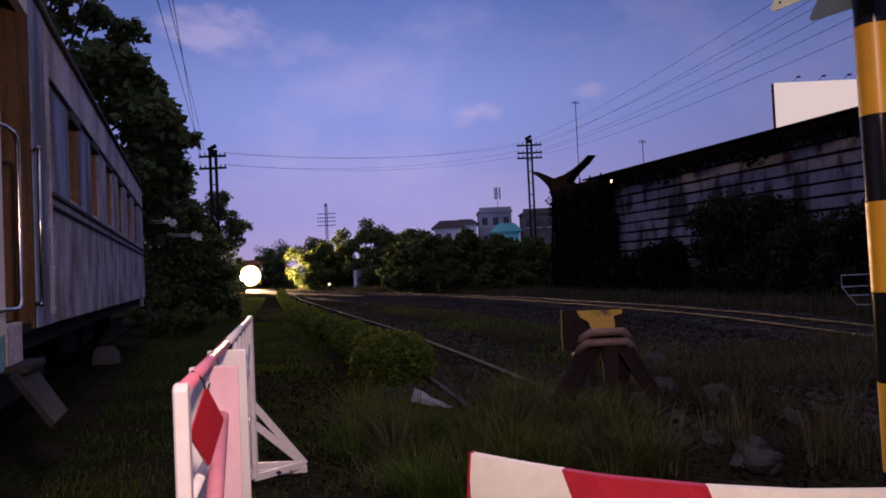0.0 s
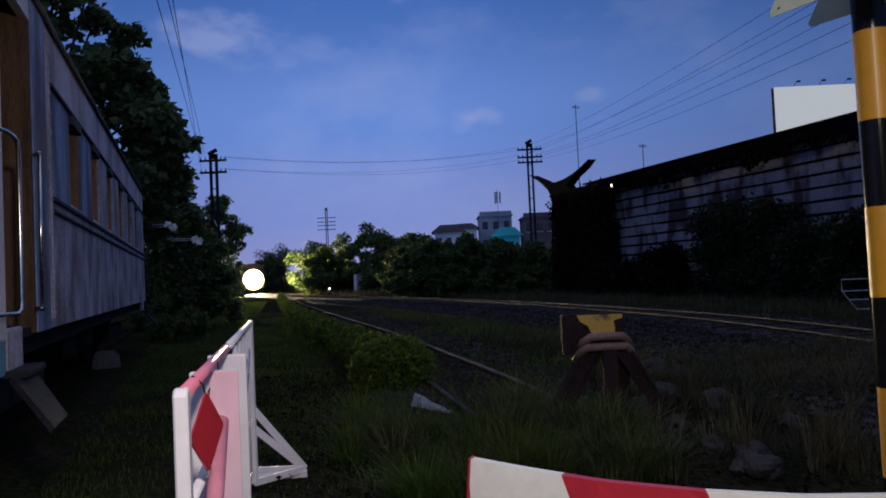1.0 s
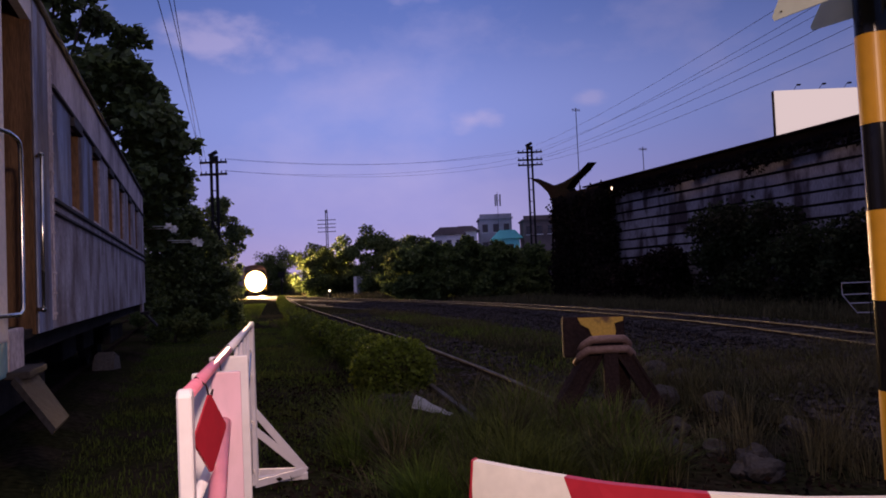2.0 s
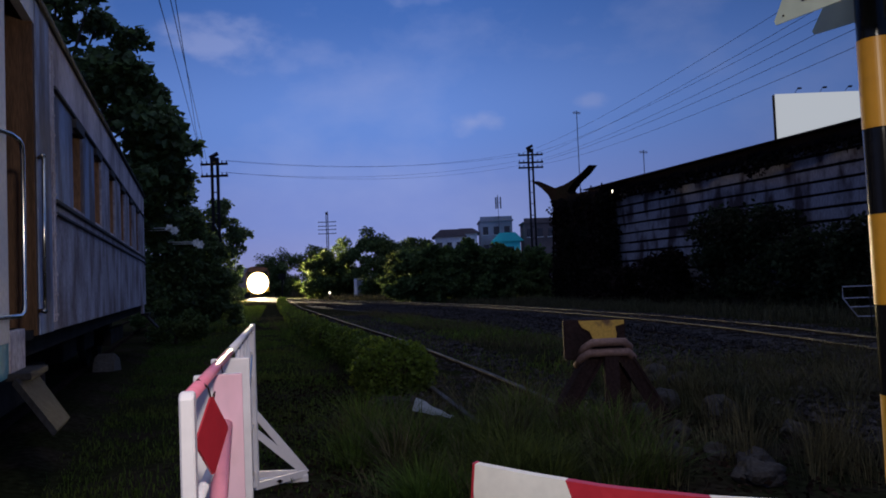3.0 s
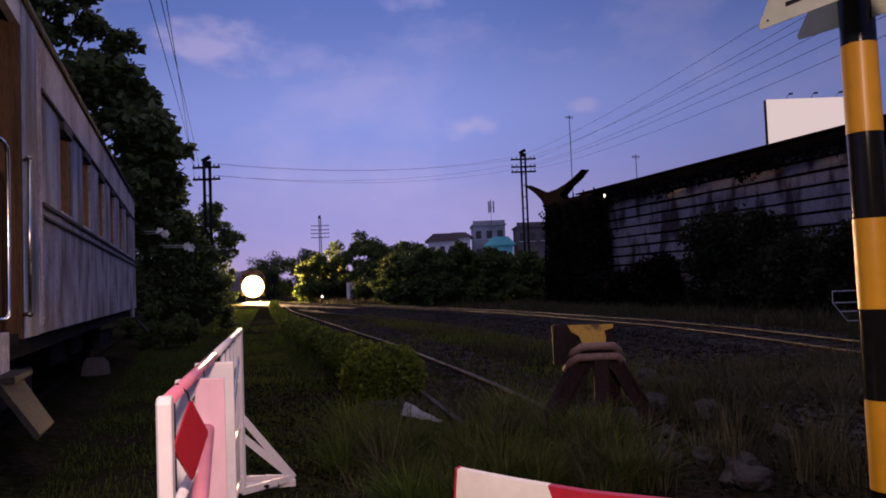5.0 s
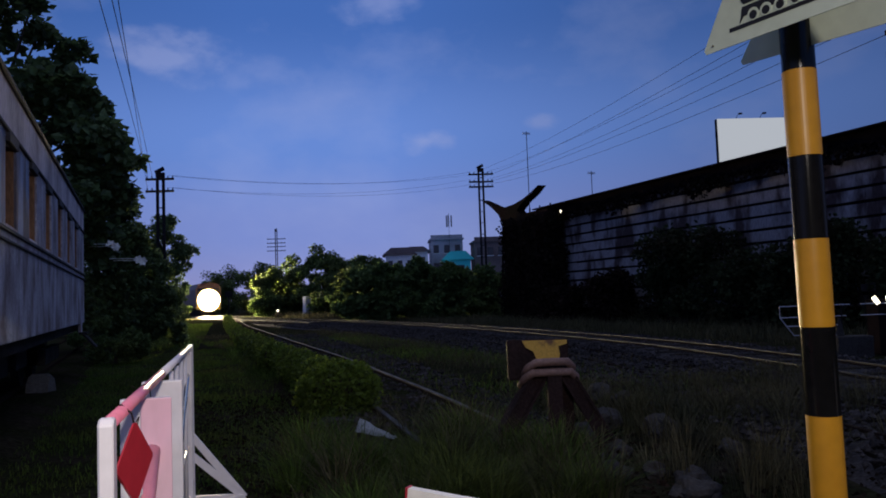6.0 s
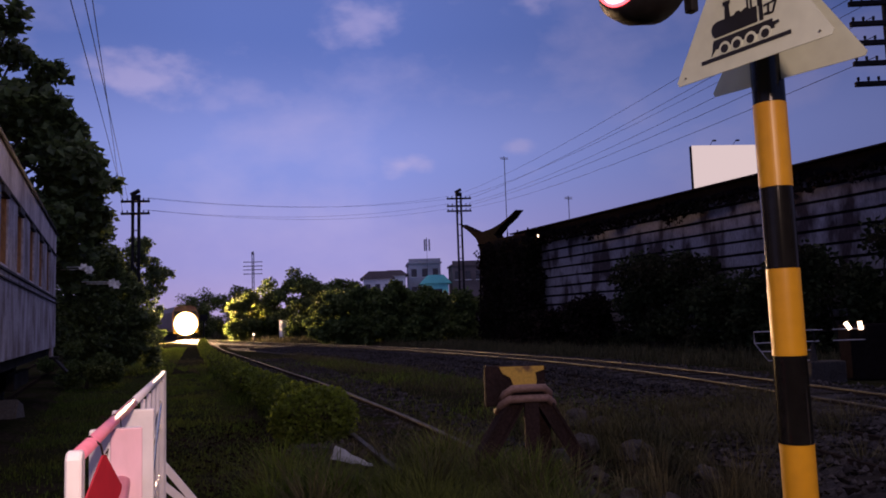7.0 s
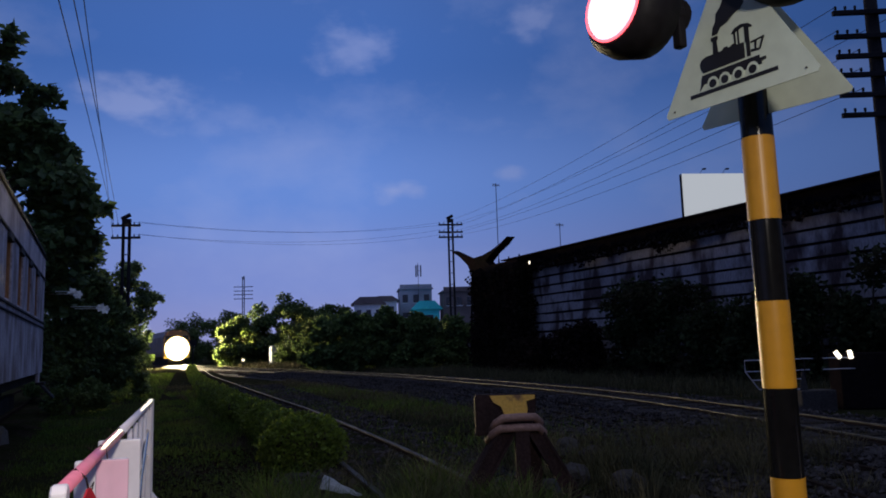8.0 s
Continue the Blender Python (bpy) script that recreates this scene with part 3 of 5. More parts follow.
# ---------- stored carriage ----------
def carriage():
    c = thing("railway_carriage", "weathered pale blue passenger carriage stored on an overgrown siding", "carriage", pose(-1.05, 0, 0))
    Y0, Y1, ZB, ZE, W = 4.25, 18.45, 1.13, 3.56, 2.7
    DA, DB = 5.13, 6.03
    wins = [(7.8 + 1.62 * k, 8.48 + 1.62 * k) for k in range(6)]
    # lower side
    bm = B()
    box(bm, (-0.03, (DB + Y1) / 2, (ZB + 2.18) / 2), (0.06, Y1 - DB, 2.18 - ZB), bevel=0.012)
    part("lower_side_panel", bm, M["blue"], c, "streaked pale blue side panel")
    bm = B()
    box(bm, (-0.03, (DB + Y1) / 2, (3.07 + ZE) / 2), (0.06, Y1 - DB, ZE - 3.07), bevel=0.012)
    part("letterboard", bm, M["lilac"], c, "faded lilac band under the roof")
    edges = [DB] + [e for w in wins for e in w] + [Y1]
    for k in range(0, len(edges), 2):
        bm = B()
        box(bm, (-0.03, (edges[k] + edges[k + 1]) / 2, 2.625), (0.055, edges[k + 1] - edges[k], 0.89), bevel=0.008)
        part("side_pillar", bm, M["deepblue"] if k < 3 else M["blue"], c)
    for a, b in wins:
        bm = B()
        box(bm, (-0.17, (a + b) / 2, 2.62), (0.03, b - a, 0.9))
        box(bm, (-0.10, b - 0.01, 2.62), (0.15, 0.05, 0.88), bevel=0.008)
        box(bm, (-0.10, (a + b) / 2, 2.19), (0.15, b - a, 0.03))
        w = part("window", bm, M["brownwood"], c, "recessed window lined with brown stained wood")
        bm = B()
        box(bm, (0.0, (a + b) / 2 + random.uniform(-0.05, 0.05), 3.04), (0.05, b - a - 0.1, 0.07 + random.uniform(0, 0.05)), bevel=0.012)
        part("blind_box", bm, M["roofdark"], w, "rolled dark blind over the window")
        bm = B()
        for y in (a + 0.025,):
            box(bm, (-0.045, y, 2.62), (0.06, 0.045, 0.88), bevel=0.006)
        box(bm, (-0.045, (a + b) / 2, 3.05), (0.06, b - a, 0.04))
        box(bm, (-0.04, (a + b) / 2, 2.2), (0.09, b - a, 0.035), bevel=0.006)
        part("window_frame", bm, M["lilac"], w)
    for z, h in ((3.085, 0.03), (2.16, 0.035), (2.06, 0.025)):
        bm = B()
        box(bm, (0.012, (6.75 + Y1) / 2, z), (0.03, Y1 - 6.75, h), bevel=0.008)
        part("moulding", bm, M["roofdark"], c)
    bm = B()
    for y in (6.62, 6.74):
        box(bm, (0.004, y, 2.35), (0.012, 0.05, 2.3), bevel=0.004)
    for z in np.arange(1.25, 3.4, 0.16):
        for y in (6.62, 6.74):
            tube(bm, [(0.008, y, z), (0.018, y, z)], 0.011, 6)
    part("riveted_strip", bm, M["blue"], c)
    bm = B()
    box(bm, (0.003, (DB + 6.57) / 2, (ZB + ZE) / 2), (0.012, 6.57 - DB, ZE - ZB), bevel=0.004)
    part("corner_strip", bm, M["deepblue"], c, "faded deep blue strip beside the entrance")
    # vestibule
    bm = B()
    box(bm, (-0.03, (Y0 + DA) / 2, (ZB + ZE) / 2), (0.06, DA - Y0, ZE - ZB), bevel=0.015)
    part("end_side_panel", bm, M["white_peel"], c, "white panel with peeling red paint")
    bm = B()
    box(bm, (-0.035, (Y0 + DA) / 2, 1.06), (0.06, DA - Y0, 0.27), bevel=0.01)
    part("end_skirt", bm, M["teal"], c, "teal skirt under the end panel")
    bm = B()
    box(bm, (-0.03, (DA + DB) / 2, 3.46), (0.06, DB - DA, 0.2))
    part("door_header", bm, M["white_peel"], c, "peeling white header over the entrance")
    bm = B()
    box(bm, (-0.476, DB - 0.03, 2.32), (0.95, 0.06, 2.38))
    part("vestibule_wall", bm, M["vestibule"], c)
    bm = B()
    box(bm, (-0.95, (DA + DB) / 2, 2.3), (0.05, DB - DA, 2.2))
    box(bm, (-0.92, (DA + DB) / 2, 2.7), (0.03, 0.5, 0.8), bevel=0.01)
    part("door", bm, M["deepblue"], c, "recessed dark blue entrance door")
    bm = B()
    box(bm, (-0.12, DB + 0.05, 2.35), (0.2, 0.09, 2.3), bevel=0.01)
    part("door_jamb", bm, M["deepblue"], c)
    bm = B()
    box(bm, (-0.5, (DA + DB) / 2, ZB + 0.01), (0.95, DB - DA, 0.06))
    part("vestibule_floor", bm, M["underdark"], c)
    # handrails
    bm = B()
    tube(bm, [(-0.01, 4.82, 2.36), (0.05, 5.0, 2.36), (0.055, 5.17, 2.36), (0.058, 5.24, 2.34), (0.058, 5.27, 2.28), (0.058, 5.25, 1.36), (0.058, 5.22, 1.31), (0.055, 5.15, 1.29), (0.05, 5.0, 1.29), (-0.01, 4.82, 1.29)], 0.014, 10)
    part("handrail", bm, M["chrome"], c, "polished curved handrail", smooth=True)
    bm = B()
    tube(bm, [(0.06, 5.9, 1.28), (0.06, 5.94, 2.40)], 0.011, 10)
    for y, z in ((5.9, 1.30), (5.94, 2.39)):
        tube(bm, [(-0.02, y + 0.16, z), (0.065, y, z)], 0.016, 8)
        tube(bm, [(0.06, y - 0.05, z), (0.06, y + 0.05, z)], 0.010, 8)
    part("handrail", bm, M["chrome"], c, "polished straight handrail", smooth=True)
    # roof, far side, ends
    bm = B()
    prev = None
    for y in (Y0 - 0.1, Y1 + 0.05):
        row = []
        for k in range(15):
            a = math.pi * k / 14
            row.append(bm.verts.new((-W / 2 + (W / 2 + 0.02) * math.cos(a), y, ZE - 0.03 + 0.55 * math.sin(a) ** 0.8 + 0.0)))
        if prev:
            for k in range(14):
                bm.faces.new((prev[k], prev[k + 1], row[k + 1], row[k]))
        bm.faces.new(row)
        prev = row
    part("roof", bm, M["roofdark"], c)
    bm = B()
    tube(bm, [(0.022, Y0 - 0.1, ZE), (0.022, Y1, ZE)], 0.018, 8)
    part("gutter", bm, M["roofdark"], c)
    bm = B()
    box(bm, (-W + 0.03, (Y0 + Y1) / 2, (ZB + ZE) / 2), (0.06, Y1 - Y0, ZE - ZB))
    part("rear_side", bm, M["blue"], c)
    for y in (Y0 + 0.03, Y1 - 0.03):
        bm = B()
        box(bm, (-W / 2, y, (ZB + ZE) / 2), (W - 0.14, 0.06, ZE - ZB))
        part("end_wall", bm, M["blue"], c)
    # underframe
    bm = B()
    box(bm, (-W / 2, (Y0 + Y1) / 2, 1.08), (W - 0.25, Y1 - Y0 - 0.1, 0.22))
    for y in (10.6, 12.4):
        box(bm, (-0.75, y, 0.8), (0.6, 1.1, 0.4), bevel=0.03)
    part("underframe", bm, M["underdark"], c)
    for yc in (7.3, 15.9):
        bm = B()
        box(bm, (-0.45, yc, 0.62), (0.14, 2.4, 0.28), bevel=0.03)
        box(bm, (-W + 0.45, yc, 0.62), (0.14, 2.4, 0.28), bevel=0.03)
        box(bm, (-W / 2, yc, 0.75), (W - 1.0, 0.4, 0.3))
        bg = part("bogie", bm, M["underdark"], c)
        for y in (yc - 0.85, yc + 0.85):
            bm = B()
            for x in (-0.85, -1.85):
                tube(bm, [(x - 0.06, y, 0.55), (x + 0.06, y, 0.55)], 0.42, 24)
            tube(bm, [(-1.9, y, 0.55), (-0.4, y, 0.55)], 0.07, 10)
            part("wheelset", bm, M["underdark"], bg)
    # steps at both entrances
    for y in (5.1, 17.3):
        bm = B()
        box(bm, (-0.02, y + 0.22, 1.06), (0.05, 0.42, 0.28), bevel=0.01)
        st = part("entrance_step", bm, M["blue"], c, "step bracket with a tilted plate")
        bm = B()
        box(bm, (0.04, y + 0.25, 0.93), (0.16, 0.56, 0.045), bevel=0.012)
        part("tread", bm, M["alu"], st)
        bm = B()
        q = [(0.05, y - 0.1, 0.93), (0.05, y + 0.46, 0.93), (0.31, y + 0.06, 0.66), (0.31, y - 0.4, 0.66)]
        up = [bm.verts.new(Vector(p)) for p in q]
        dn = [bm.verts.new(Vector(p) + Vector((-0.02, 0, -0.03))) for p in q]
        bm.faces.new(up)
        bm.faces.new(dn[::-1])
        for k in range(4):
            bm.faces.new((up[(k + 1) % 4], up[k], dn[k], dn[(k + 1) % 4]))
        part("tilted_plate", bm, M["alu"], st, "dull metal plate that slopes outwards")
    return c


carriage()


def wheel_chock():
    bm = B()
    prism(bm, [(-0.3, 0), (0.35, 0), (0.2, 0.34), (-0.05, 0.42), (-0.2, 0.28)], 0.35, pose(-1.5, 14.6, -0.05, 0, 0, 80))
    bmesh.ops.bevel(bm, geom=bm.edges[:], offset=0.04, segments=2, affect="EDGES")
    tagged(part("concrete_block", bm, M["concrete"]), "pale broken concrete block beside the carriage", "block")


wheel_chock()


# ---------- portable barrier ----------
def barrier():
    a = math.atan2(3.66, 0.42)
    base = Matrix.Translation((-0.024, 2.13, -0.013)) @ Matrix.Rotation(a, 4, "Z")
    t = thing("portable_barrier", "white and faded red portable steel barrier standing in the grass", "barrier", base)
    L = 3.68
    for x in (0, L):
        bm = B()
        prism(bm, [(x - 0.03, 0), (x + 0.03, 0), (x + 0.03, 1.135), (x + 0.012, 1.15), (x - 0.012, 1.15), (x - 0.03, 1.135)], 0.038, Matrix())
        bmesh.ops.bevel(bm, geom=bm.edges[:], offset=0.005, segments=1, affect="EDGES")
        part("post", bm, M["fwhite"], t)
    for k, (x0, x1) in enumerate(((0, 1.45), (1.45, L))):
        bm = B()
        tube(bm, [(x0, 0, 1.13), (x1, 0, 1.13)], 0.019, 12)
        part("top_rail", bm, M["fpink"] if k % 2 == 0 else M["fwhite"], t, "faded red length of tube" if k % 2 == 0 else "white length of tube", smooth=True)
    for z in (0.18, 0.5, 0.82):
        bm = B()
        tube(bm, [(0.03, 0, z), (L - 0.03, 0, z)], 0.016, 10)
        part("rail", bm, M["fwhite"], t, smooth=True)
    for x in (2.0, 2.35, 2.7, 3.05, 3.4):
        bm = B()
        tube(bm, [(x, 0, 0.18), (x, 0, 1.1)], 0.012, 8)
        part("bar", bm, M["fwhite"], t, smooth=True)
    for x, wd, top in ((0.85, 0.17, 1.10), (1.5, 0.17, 1.10), (3.2, 0.07, 1.12)):
        bm = B()
        box(bm, (x, 0, top / 2 + 0.04), (0.032, wd, top - 0.08), bevel=0.008)
        p_ = part("slab", bm, M["fwhite"], t, "upright white slab across the barrier")
        if x < 1:
            bm = B()
            box(bm, (x - 0.024, -wd / 4 + 0.004, top / 2 + 0.045), (0.012, wd / 2 + 0.02, top - 0.09), bevel=0.004)
            part("painted_board", bm, M["palepink"], p_, "washed-out pink board on the slab")
        bm = B()
        tube(bm, [(x - 0.03, -0.022, 1.105), (x - 0.03, -0.018, 1.135), (x - 0.03, 0.0, 1.152), (x - 0.03, 0.025, 1.135), (x - 0.05, 0.04, 1.15)], 0.002, 6)
        part("wire_tie", bm, M["rust"], p_)
    bm = B()
    prism(bm, [(0.008, 0.112), (0.112, 0.006), (0.112, -0.006), (0.008, -0.112), (-0.008, -0.112), (-0.112, -0.006), (-0.112, 0.006), (-0.008, 0.112)], 0.006, pose(0.25, -0.035, 0.985, 0, 0, -18))
    d = part("diamond_plate", bm, M["red"], t, "red diamond reflector plate hung by wire")
    bm = B()
    tube(bm, [(0.25, -0.035, 1.09), (0.248, -0.028, 1.125), (0.25, 0.0, 1.152), (0.26, 0.03, 1.12)], 0.003, 6)
    tube(bm, [(0.25, -0.04, 1.10), (0.27, -0.045, 1.11), (0.265, -0.04, 1.08)], 0.002, 6)
    part("hook", bm, M["rust"], d)
    bm = B()
    tube(bm, [(0.05, -0.02, 0.40), (0.80, -0.025, 0.92)], 0.03, 10)
    part("diagonal_brace", bm, M["fpink"], t, "faded red diagonal tube", smooth=True)
    bm = B()
    tube(bm, [(1.7, -0.01, 0.2), (2.1, -0.015, 0.5), (2.6, -0.015, 0.78), (3.2, -0.01, 0.98), (3.6, 0, 1.05)], 0.012, 8)
    part("curved_brace", bm, M["chrome"], t, "thin bright curved brace", smooth=True)
    # outrigger foot at the far end
    inv = base.inverted()
    f0 = inv @ Vector((0.75, 5.75, 0.02))
    for p0, p1 in (((L, 0, 0.5), f0), ((L, 0, 0.36), f0), ((L - 0.25, 0, 0.03), f0), ((L + 0.1, 0, 0.03), f0)):
        bm = B()
        d = (Vector(p1) - Vector(p0))
        m = Matrix.Translation((Vector(p0) + Vector(p1)) / 2) @ d.to_track_quat("X", "Z").to_matrix().to_4x4()
        box(bm, (0, 0, 0), (d.length, 0.025, 0.05), m, bevel=0.004)
        part("outrigger", bm, M["fwhite"], t)
    for x in (0.0, L):
        bm = B()
        box(bm, (x, 0.0, 0.0), (0.05, 0.74, 0.05), bevel=0.006)
        part("foot", bm, M["fwhite"], t)


barrier()


# ---------- boom ----------
def boom():
    t = thing("gate_boom", "red and white striped level crossing boom lowered across the road", "barrier boom", pose(0, 0, 0))
    pts = np.array([(0.86, 2.38, 0.80), (0.99, 2.25, 0.781), (1.17, 2.07, 0.761), (1.395, 1.89, 0.748), (1.65, 1.78, 0.728), (1.95, 1.69, 0.715), (2.7, 1.50, 0.694), (3.65, 1.262, 0.674)])
    seg = np.r_[0, np.cumsum(np.linalg.norm(np.diff(pts, axis=0), axis=1))]

    def at(s):
        return np.array([np.interp(s, seg, pts[:, k]) for k in range(3)])
    cuts, slant = [0.0, 0.315, 0.735, 1.29, 1.8, 2.4, seg[-1]], 0.06
    for k in range(len(cuts) - 1):
        s0, s1 = cuts[k], cuts[k + 1]
        bm = B()
        prev = None
        for q in np.linspace(0, 1, 9):
            row = []
            for zz in (0, -0.04, -0.10, -0.17):
                sh = -zz / 0.17 * slant
                s = s0 + (0 if k == 0 else sh) + q * (s1 - s0 + (sh if k == 0 else 0) - (sh if k == len(cuts) - 2 else 0))
                p = at(min(s, seg[-1]))
                d = at(min(s + 0.01, seg[-1])) - at(max(s - 0.01, 0))
                nrm = Vector((d[1], -d[0], 0)).normalized() * 0.016
                row.append((bm.verts.new(Vector(p) + Vector((0, 0, zz)) + nrm), bm.verts.new(Vector(p) + Vector((0, 0, zz)) - nrm)))
            ring = [r[0] for r in row] + [r[1] for r in row[::-1]]
            if prev:
                for i in range(len(ring)):
                    j = (i + 1) % len(ring)
                    bm.faces.new((prev[i], prev[j], ring[j], ring[i]))
            else:
                bm.faces.new(ring)
            prev = ring
        bm.faces.new(prev[::-1])
        part("stripe", bm, M["armwhite"] if k % 2 == 0 else M["red"], t, "cream white stripe" if k % 2 == 0 else "red stripe")
    bm = B()
    e0, e1 = Vector(at(0.0)), Vector(at(0.012))
    m = Matrix.Translation(e0 + Vector((0, 0, -0.085))) @ (e1 - e0).to_track_quat("X", "Z").to_matrix().to_4x4()
    box(bm, (-0.004, 0, 0), (0.008, 0.036, 0.175), m, bevel=0.002)
    part("end_cap", bm, M["red"], t)
    bm = B()
    box(bm, (3.78, 1.23, 0.42), (0.3, 0.3, 1.0), bevel=0.02)
    part("gate_post", bm, M["fwhite"], t)


boom()


# ---------- crossing signal ----------
def signal():
    X, Yc, R = 2.482, 2.2, 0.0625
    t = thing("crossing_signal", "yellow and black banded level crossing signal mast with triangular signs", "signal mast", pose(X + 0.013, Yc, 0, 0, -0.4, 0))
    bands = [(2.247, 3.4, "black"), (1.907, 2.247, "yellow"), (1.585, 1.907, "black"), (1.245, 1.585, "yellow"), (0.909, 1.245, "black"), (0.575, 0.909, "yellow"), (0.24, 0.575, "black"), (-0.1, 0.24, "yellow")]
    for z0, z1, cn in bands:
        bm = B()
        tube(bm, [(0, 0, z0 + 0.001), (0, 0, z1 - 0.001)], R + (0.0012 if cn == "yellow" else 0), 48)
        part("band", bm, M[cn], t, "glossy yellow band" if cn == "yellow" else "glossy black band", smooth=False)
    # warning triangle with an engine pictogram
    Lp, Rp = Vector((2.16 - X, 2.36 - Yc, 2.33)), Vector((2.26 - X, 1.70 - Yc, 2.33))
    def plane(a, b):
        e = (b - a).normalized()
        return Matrix.Translation(a) @ Matrix(((e.x, -e.y, 0, 0), (e.y, e.x, 0, 0), (0, 0, 1, 0), (0, 0, 0, 1)))
    S = plane(Lp, Rp)
    w = (Rp - Lp).length
    h = w * 0.866
    bm = B()
    prism(bm, [(0.012, 0.004), (w - 0.012, 0.004), (w - 0.004, 0.02), (w / 2 + 0.012, h - 0.01), (w / 2 - 0.012, h - 0.01), (0.004, 0.02)], 0.004, S)
    sg = part("warning_triangle", bm, M["signface"], t, "cream triangular sign with a black steam engine")
    F = S @ Matrix.Translation((0, -0.0042, 0))

    def flat(name, outline, th=0.003):
        b_ = B()
        prism(b_, outline, th, F)
        part(name, b_, M["signblack"], sg)

    def disc(cx, cz, r, n=20):
        return [(cx + r * math.cos(i * math.tau / n), cz + r * math.sin(i * math.tau / n)) for i in range(n)]
    flat("ground_line", [(0.132, 0.055), (0.513, 0.056), (0.513, 0.07), (0.132, 0.07)])
    flat("boiler", [(0.19, 0.16), (0.187, 0.18), (0.196, 0.196), (0.215, 0.203), (0.29, 0.203), (0.3, 0.212), (0.315, 0.212), (0.32, 0.203), (0.338, 0.212), (0.352, 0.212), (0.356, 0.203), (0.386, 0.203), (0.386, 0.143), (0.2, 0.143)])
    flat("frame_bar", [(0.192, 0.134), (0.445, 0.134), (0.445, 0.122), (0.47, 0.122), (0.47, 0.112), (0.452, 0.108), (0.452, 0.098), (0.2, 0.098)])
    flat("cowcatcher", [(0.178, 0.076), (0.198, 0.098), (0.198, 0.126), (0.19, 0.126), (0.186, 0.098)])
    for cx in (0.24, 0.294, 0.353, 0.414):
        flat("wheel", disc(cx, 0.09, 0.018))
        b_ = B()
        prism(b_, disc(cx, 0.093, 0.0245), 0.0036, S @ Matrix.Translation((0, -0.0038, 0)) @ Matrix.Translation((0, -0.0008, 0)))
        part("wheel_ring", b_, M["signface"], sg)
        b_ = B()
        prism(b_, disc(cx, 0.09, 0.0165), 0.003, S @ Matrix.Translation((0, -0.0058, 0)))
        part("wheel_disc", b_, M["signblack"], sg)
    flat("chimney", [(0.25, 0.2), (0.254, 0.25), (0.246, 0.256), (0.246, 0.268), (0.276, 0.268), (0.276, 0.256), (0.27, 0.25), (0.273, 0.2)])
    flat("cab_roof", [(0.336, 0.252), (0.35, 0.268), (0.38, 0.275), (0.41, 0.268), (0.425, 0.254), (0.42, 0.25), (0.385, 0.262), (0.345, 0.25)])
    for x in (0.347, 0.362, 0.392):
        flat("cab_post", [(x, 0.2), (x + 0.006, 0.2), (x + 0.006, 0.262), (x, 0.262)])
    flat("cab_back", [(0.396, 0.143), (0.41, 0.143), (0.41, 0.26), (0.396, 0.26)])
    flat("tender_rail", [(0.415, 0.195), (0.47, 0.2), (0.47, 0.194), (0.415, 0.188)])
    flat("tender_rail", [(0.414, 0.165), (0.447, 0.16), (0.447, 0.153), (0.414, 0.156)])
    flat("tender_post", [(0.445, 0.155), (0.452, 0.155), (0.47, 0.198), (0.462, 0.198)])
    flat("tender_post", [(0.428, 0.157), (0.434, 0.157), (0.438, 0.192), (0.431, 0.192)])
    flat("smoke", [(0.252, 0.275), (0.258, 0.305), (0.272, 0.325), (0.276, 0.355), (0.298, 0.375), (0.312, 0.4), (0.35, 0.405), (0.392, 0.385), (0.398, 0.355), (0.378, 0.335), (0.35, 0.325), (0.322, 0.305), (0.29, 0.296), (0.275, 0.275)])
    for cx, cz in ((0.05, 0.028), (w - 0.05, 0.028)):
        bm = B()
        tube(bm, [F @ Vector((cx, 0.0, cz)), F @ Vector((cx, -0.004, cz))], 0.0035, 8)
        part("bolt", bm, M["rust"], sg)
    # second triangle behind the mast
    S2 = plane(Vector((2.42 - X, 2.40 - Yc, 2.33)), Vector((2.57 - X, 1.84 - Yc, 2.33)))
    w2 = 0.60
    bm = B()
    prism(bm, [(-0.02, 0.004), (w2 - 0.012, 0.004), (w2 - 0.004, 0.02), (w2 / 2 + 0.002, 0.51), (w2 / 2 - 0.022, 0.51), (-0.028, 0.02)], 0.004, S2)
    s2 = part("rear_triangle", bm, M["signface"], t, "back of a second pale triangular sign")
    bm = B()
    box(bm, (w2 / 2 - 0.05, -0.02, 0.16), (0.3, 0.03, 0.04), S2, bevel=0.003)
    part("clamp_bar", bm, M["alu"], s2)
    bm = B()
    box(bm, (w / 2 + 0.02, 0.06, 0.2), (0.34, 0.04, 0.04), S, bevel=0.003)
    box(bm, (w / 2 + 0.06, 0.12, 0.2), (0.05, 0.16, 0.05), S, bevel=0.003)
    part("bracket", bm, M["alu"], t)
    # lamp arm and the two flashing lamps
    bm = B()
    tube(bm, [(-0.6, -0.05, 2.87), (0.0, 0.0, 2.9), (-0.1, -0.3, 2.87)], 0.03, 12)
    part("lamp_arm", bm, M["lampblack"], t, smooth=True)
    bm = B()
    box(bm, (1.985 - X, 2.06 - Yc, 2.66), (0.035, 0.04, 0.30), bevel=0.008)
    box(bm, (1.955 - X, 2.06 - Yc, 2.72), (0.09, 0.05, 0.055), bevel=0.01)
    box(bm, (1.97 - X, 2.06 - Yc, 2.645), (0.07, 0.045, 0.04), bevel=0.008)
    tube(bm, [(2.03 - X, 2.14 - Yc, 2.67), (2.08 - X, 2.17 - Yc, 2.67)], 0.075, 18, 0.05)
    box(bm, (2.2 - X, 2.12 - Yc, 2.80), (0.5, 0.05, 0.05), bevel=0.008)
    part("lamp_bracket", bm, M["lampblack"], t)
